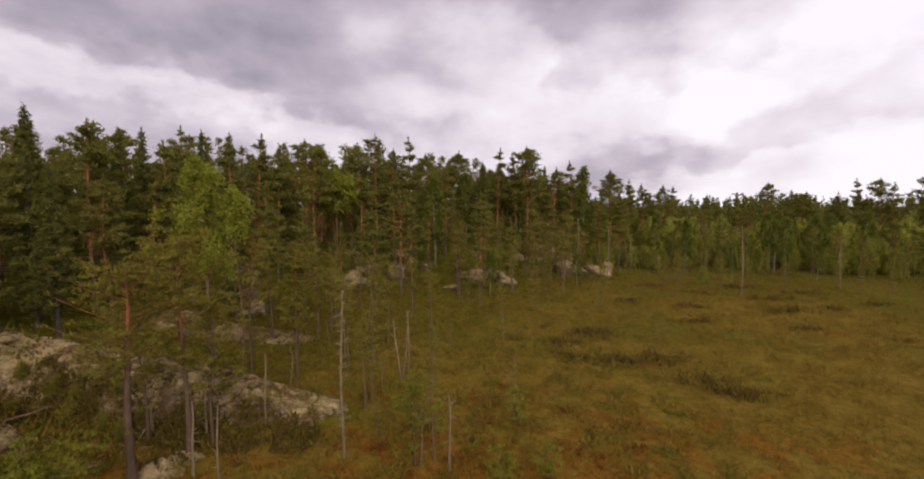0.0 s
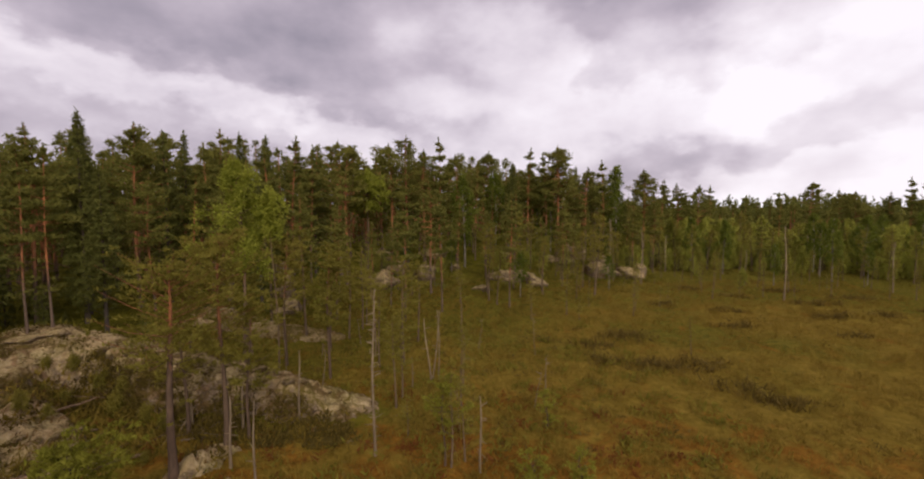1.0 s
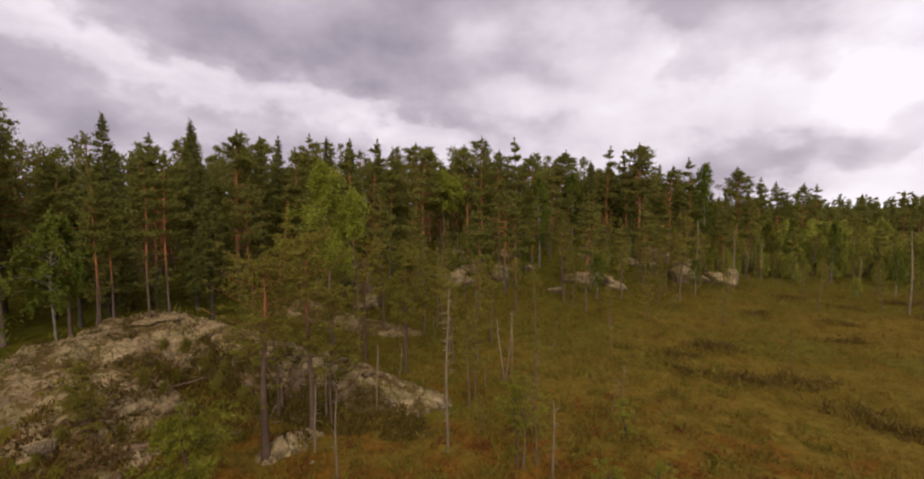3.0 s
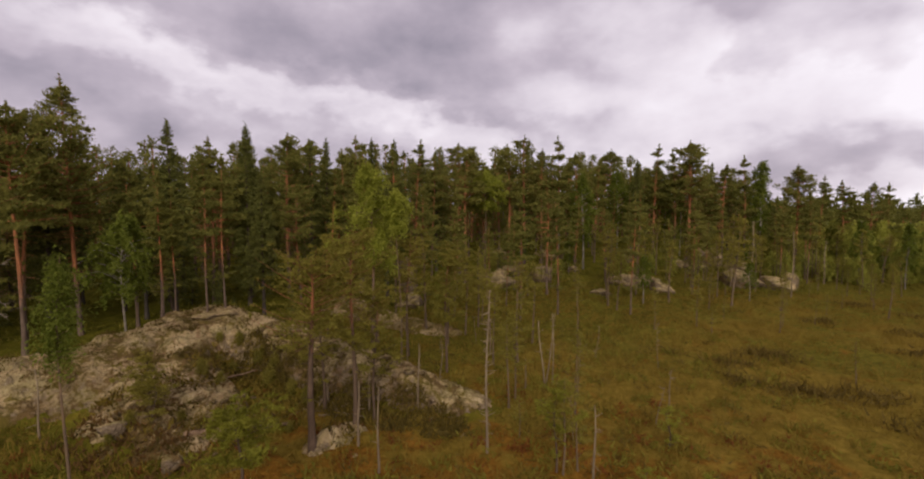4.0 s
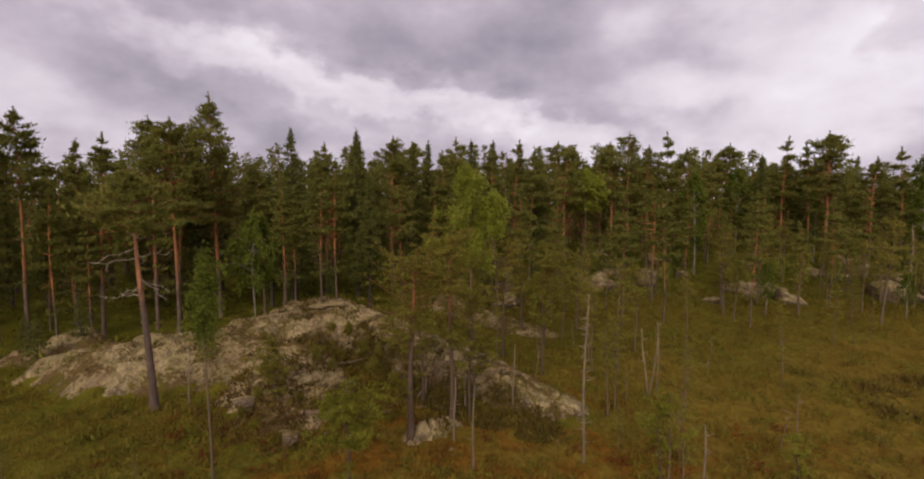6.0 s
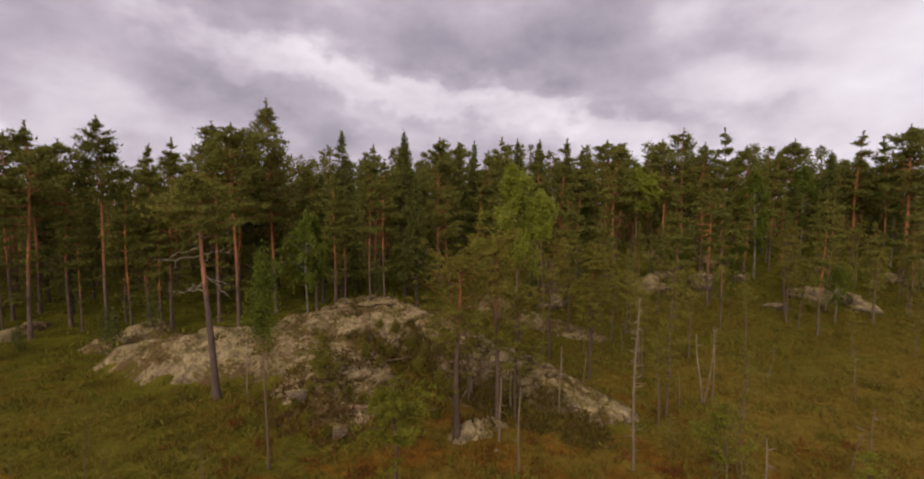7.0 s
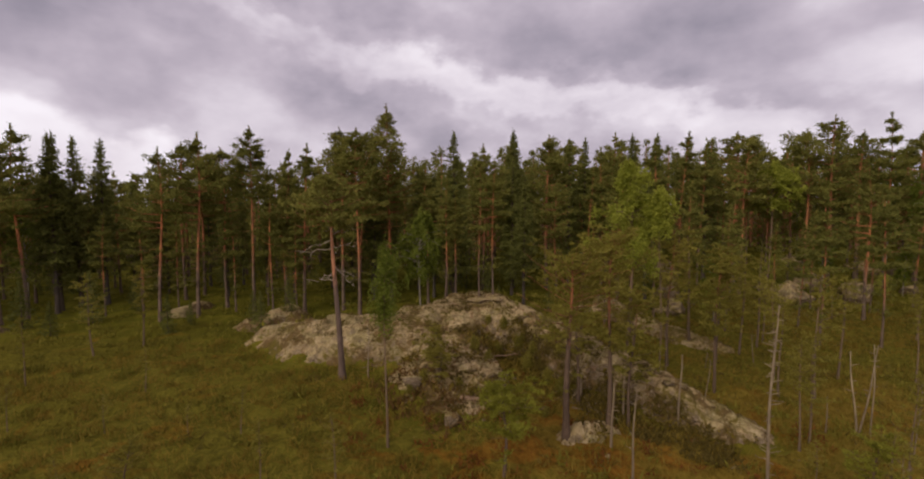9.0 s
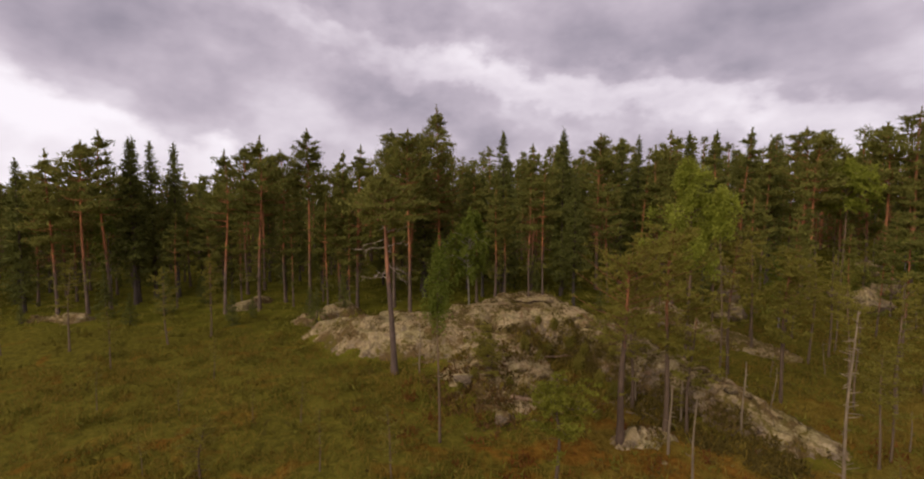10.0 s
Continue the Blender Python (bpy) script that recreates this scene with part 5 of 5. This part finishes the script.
def on_apron(x, y):
    """The lower front slope and the hollow under the ridge, where soil lies on the rock."""
    low = rock_height(x, y, OUTCROP_LINES, 21) + 0.35 * waves(x, y, 3.0, 90) < 1.5
    return on_rock(x, y) & low & (x > -18.5) & (y < 17) & (ridge(x, y, SPINE) < 0.35)


def by_rock(x, y):
    d = rock_height(x, y, OUTCROP_LINES, 21) - soil(x, y)
    return (d < 0.05) & (ridge(x, y, [(a, b, 1, w * 1.7) for a, b, c, w in SPINE + APRON]) > -0.2)


def on_top(x, y):
    return on_rock(x, y) & (rock_height(x, y, OUTCROP_LINES, 21) > 0.9)


def below_ridge(x, y):
    """The ridge's front face under its bare crest."""
    crest = np.interp(x, [-16.3, -12.2, -7.8, -5.6], [18.6, 17.8, 17.1, 17.4])
    fall = crest - y
    return (x > -16.5) & (x < -5.2) & (fall > 0.95 + 0.35 * waves(x, y, 1.4, 44)) & (fall < 2.6)


def in_gully(x, y):
    return ridge(x, y, GULLY) > 0.12


def at_foot(x, y):
    return ((x + 15.0) / 3.2) ** 2 + ((y - 10.3) / 1.2) ** 2 < 1


HUMMOCKS = [(10.0, 23.4, 1.6, 1.0), (8.0, 23.1, 1.3, 0.9), (5.9, 23.7, 0.9, 0.6), (5.6, 26.1, 1.1, 0.7), (7.9, 28.2, 1.6, 0.8), (10.8, 20.4, 1.3, 0.6), (11.7, 19.2, 1.2, 0.5), (3.0, 27.0, 0.7, 0.4), (15.5, 31.0, 1.2, 0.4), (22.0, 29.0, 1.0, 0.35),
            (14.0, 38.0, 1.4, 0.5), (18.0, 36.0, 1.0, 0.4), (22.0, 42.0, 1.6, 0.5), (26.0, 38.5, 1.7, 0.5), (24.0, 34.0, 1.5, 0.5), (28.5, 35.0, 1.6, 0.5), (31.0, 41.0, 1.8, 0.6), (33.5, 36.5, 1.4, 0.5), (27.0, 44.5, 1.6, 0.5), (18.5, 45.0, 1.5, 0.5)]


def heath_patch(x, y):
    inside = np.zeros(np.shape(x), bool)
    for cx, cy, rx, ry in HUMMOCKS:
        inside |= ((x - cx) / rx) ** 2 + ((y - cy) / ry) ** 2 < 1 + 0.5 * waves(x, y, 1.1, 17)
    return inside


def by_boulder(x, y):
    near = np.zeros(np.shape(x), bool)
    for bx, by, r in BOULDERS:
        near |= (by > 30) & (np.hypot(x - bx, y - by) < r + 1.1) & (np.hypot(x - bx, y - by) > 0.55 * r)
    return near


def in_wood(x, y):
    return edge_depth(x, y) > -4


low_growth("sedge", "golden brown sedge tufts covering the open bog", SEDGE, 34000, (-30, 36, -14, 50), on_bog, 0.30, 0.035, 7, 71, patchy=4.0, cut=-0.4)
low_growth("green_sedge", "olive green sedge tufts on the wetter bog", GREEN_SEDGE, 22000, (-40, 52, -10, 64), on_green, 0.32, 0.04, 7, 72, patchy=6.0, cut=-0.1)
low_growth("bog_heath", "dark brown heath shrubs on low hummocks", HEATH_LEAVES, 9000, (-34, 30, -6, 50), on_bog, 0.20, 0.06, 9, 73, 0.8, 1.6, 3.6, 0.72)
low_growth("bog_shrub", "dark olive shrub clumps on the green bog", FLOOR_LEAVES, 5200, (-34, -10, -6, 9), on_bog, 0.26, 0.07, 9, 83, 0.8, 1.5, 3.0, 0.6)
low_growth("heath_hummock", "dark brown heath hummock out on the open bog", HUMMOCK_LEAVES, 22000, (1, 38, 17, 48), heath_patch, 0.40, 0.08, 8, 78, 0.9, 1.8, 1.3, -0.05)
low_growth("rusty_shrub", "rust red dwarf shrubs round the outcrop's foot", RED_LEAVES, 5000, (-18, 6, 6, 20), on_bog, 0.2, 0.06, 9, 74, 0.8, 1.1, 2.4, 0.5)
low_growth("bilberry", "olive bilberry and bog rosemary clumps below the ridge", FLOOR_LEAVES, 7000, (-9, 9, 9, 32), on_bog, 0.24, 0.07, 8, 84, 0.8, 1.5, 2.2, 0.35)
low_growth("crowberry", "brown crowberry mats among the bog pines", HEATH_LEAVES, 4500, (-9, 7, 10, 30), on_bog, 0.16, 0.06, 8, 85, 0.7, 1.5, 2.0, 0.5)
low_growth("rock_heather", "dark heather and crowberry mats on the outcrop", HEATH_LEAVES, 3000, (-24, -4, 8, 22), on_apron, 0.2, 0.07, 10, 75, 0.7, 1.0, 2.0, 0.0)
low_growth("rock_shrub", "olive green bilberry shrubs in the outcrop's hollows", SHRUB_LEAVES, 3600, (-24, -4, 8, 22), on_apron, 0.24, 0.08, 10, 76, 0.7, 1.1, 2.0, 0.25)
low_growth("gully_shrub", "dense olive shrubs filling the gully in the outcrop", SHRUB_LEAVES, 700, (-19, -10.5, 13, 18.5), in_gully, 0.22, 0.09, 10, 80, 0.8, 1.3, 1.4, -0.3)
low_growth("slope_heath", "grey-brown heather and dry grass on the front slope", FOOT_LEAVES, 1900, (-22, -8, 8, 18), on_apron, 0.16, 0.05, 9, 86, 0.8, 1.1, 1.5, 0.1)
low_growth("ridge_heath", "dark brown heather hanging on the ridge's front face", HEATH_LEAVES, 9000, (-17, -5, 13, 19), below_ridge, 0.20, 0.06, 9, 87, 0.7, 1.2, 1.3, -0.25)
low_growth("ridge_moss", "olive moss and bilberry on the ridge's front face", SHRUB_LEAVES, 4600, (-17, -5, 13, 19), below_ridge, 0.15, 0.06, 9, 88, 0.7, 1.2, 1.6, 0.1)
low_growth("foot_heath", "reddish brown heath thicket at the outcrop's foot", FOOT_LEAVES, 900, (-19, -11, 8.5, 12.5), at_foot, 0.26, 0.07, 9, 81, 0.8, 1.3, 1.1, 0.15)
low_growth("summit_heath", "flat brown heather mats on the outcrop's top", HEATH_LEAVES, 9000, (-30, -8, 7, 22), on_top, 0.13, 0.06, 9, 82, 0.5, 1.0, 2.1, 0.25)
low_growth("foot_shrub", "olive green shrubs and grass along the outcrop's foot", SHRUB_LEAVES, 5500, (-26, -2, 5, 24), by_rock, 0.24, 0.07, 9, 79, 0.8, 1.2, 2.4, 0.15)
low_growth("boulder_shrub", "bilberry and heather growing up round the boulders", FLOOR_LEAVES, 16000, (-24, 20, 32, 72), by_boulder, 0.42, 0.10, 8, 89, 0.9, 1.4, 1.5, 0.0)
low_growth("forest_shrub", "green bilberry shrubs on the forest floor", FLOOR_LEAVES, 20000, (-60, 64, -20, 90), in_wood, 0.30, 0.11, 6, 77, 0.8, 1.6, 4.0, -0.1)


def juniper(x, y, h):
    k = random.randrange(3)
    plant("juniper_bush", ("juniper", k), lambda: birch_tree(460 + k, 1.2, 0.03, 0.04, 0.55, limbs=26, clumps=5, leaves=16, size=0.10, ragged=0.7), BOG_PINE_BARK, BOG_PINE_NEEDLES,
          x, y, 0.62 * h / 1.2, "low olive green juniper bush on the outcrop's slope", "bush", "juniper bushes on the slope")


for x, y, h in [(-18.0, 17.1, 0.7), (-17.0, 17.3, 0.9), (-15.4, 16.8, 1.1), (-14.4, 16.7, 0.9), (-13.6, 17.2, 0.8), (-16.0, 14.2, 0.9), (-15.1, 14.3, 0.7), (-12.8, 16.6, 0.8), (-15.7, 11.0, 0.8), (-15.8, 10.3, 0.6),
                (-14.5, 12.0, 0.6), (-13.0, 16.0, 0.9), (-11.9, 15.6, 1.0), (-16.5, 12.0, 0.8), (-14.3, 16.1, 1.1), (-11.6, 16.2, 0.7), (-17.4, 16.4, 0.6), (-16.2, 16.0, 0.8), (-11.0, 13.4, 0.6)]:
    juniper(x, y, h)


def fallen_log(x, y, ln, r, turn, label, mat, seed):
    rng = np.random.default_rng(seed)
    s = np.linspace(-0.5, 0.5, 7)
    a = radians(turn)
    xs, ys = x + s * ln * math.cos(a), y + s * ln * math.sin(a)
    zs = np.array([land(p, q) for p, q in zip(xs, ys)])
    fit = np.polyfit(s, zs, 1)
    path = np.stack([xs - x, ys - y, np.polyval(fit, s) - fit[1] + rng.normal(0, 0.01, 7)], -1)
    pieces, stubs = [tube(path, r * (1 - 0.5 * (s + 0.5)), 7)], []
    for k in range(6):
        q = path[rng.integers(1, 6)]
        stubs.append(tube(np.stack([q, q + np.append(rng.normal(0, 0.2, 2), 0.1), q + np.append(rng.normal(0, 0.4, 2), 0.25)]), [0.018, 0.012, 0.005], 4))
    ob = new("fallen_log")
    log = part("stem", mesh_from("stem", *pieces[0], mat), ob)
    for stub in stubs:
        part("branch", mesh_from("branch", *stub, mat), log)
    ob.matrix_basis = pose(x, y, fit[1] + r * 0.7)
    tagged(ob, label, "fallen log")


fallen_log(-12.6, 12.6, 3.4, 0.10, 40, "brown fallen trunk lying across the outcrop's slope", FALLEN_WOOD, 1)
fallen_log(-15.4, 15.8, 2.2, 0.05, 70, "thin brown fallen trunk on the lichen", FALLEN_WOOD, 2)
fallen_log(-11.2, 15.6, 1.8, 0.045, 95, "bleached fallen branch in the hollow", DEAD_WOOD, 3)
fallen_log(-10.0, 15.0, 1.6, 0.04, 20, "bleached fallen branch in the hollow", DEAD_WOOD, 4)
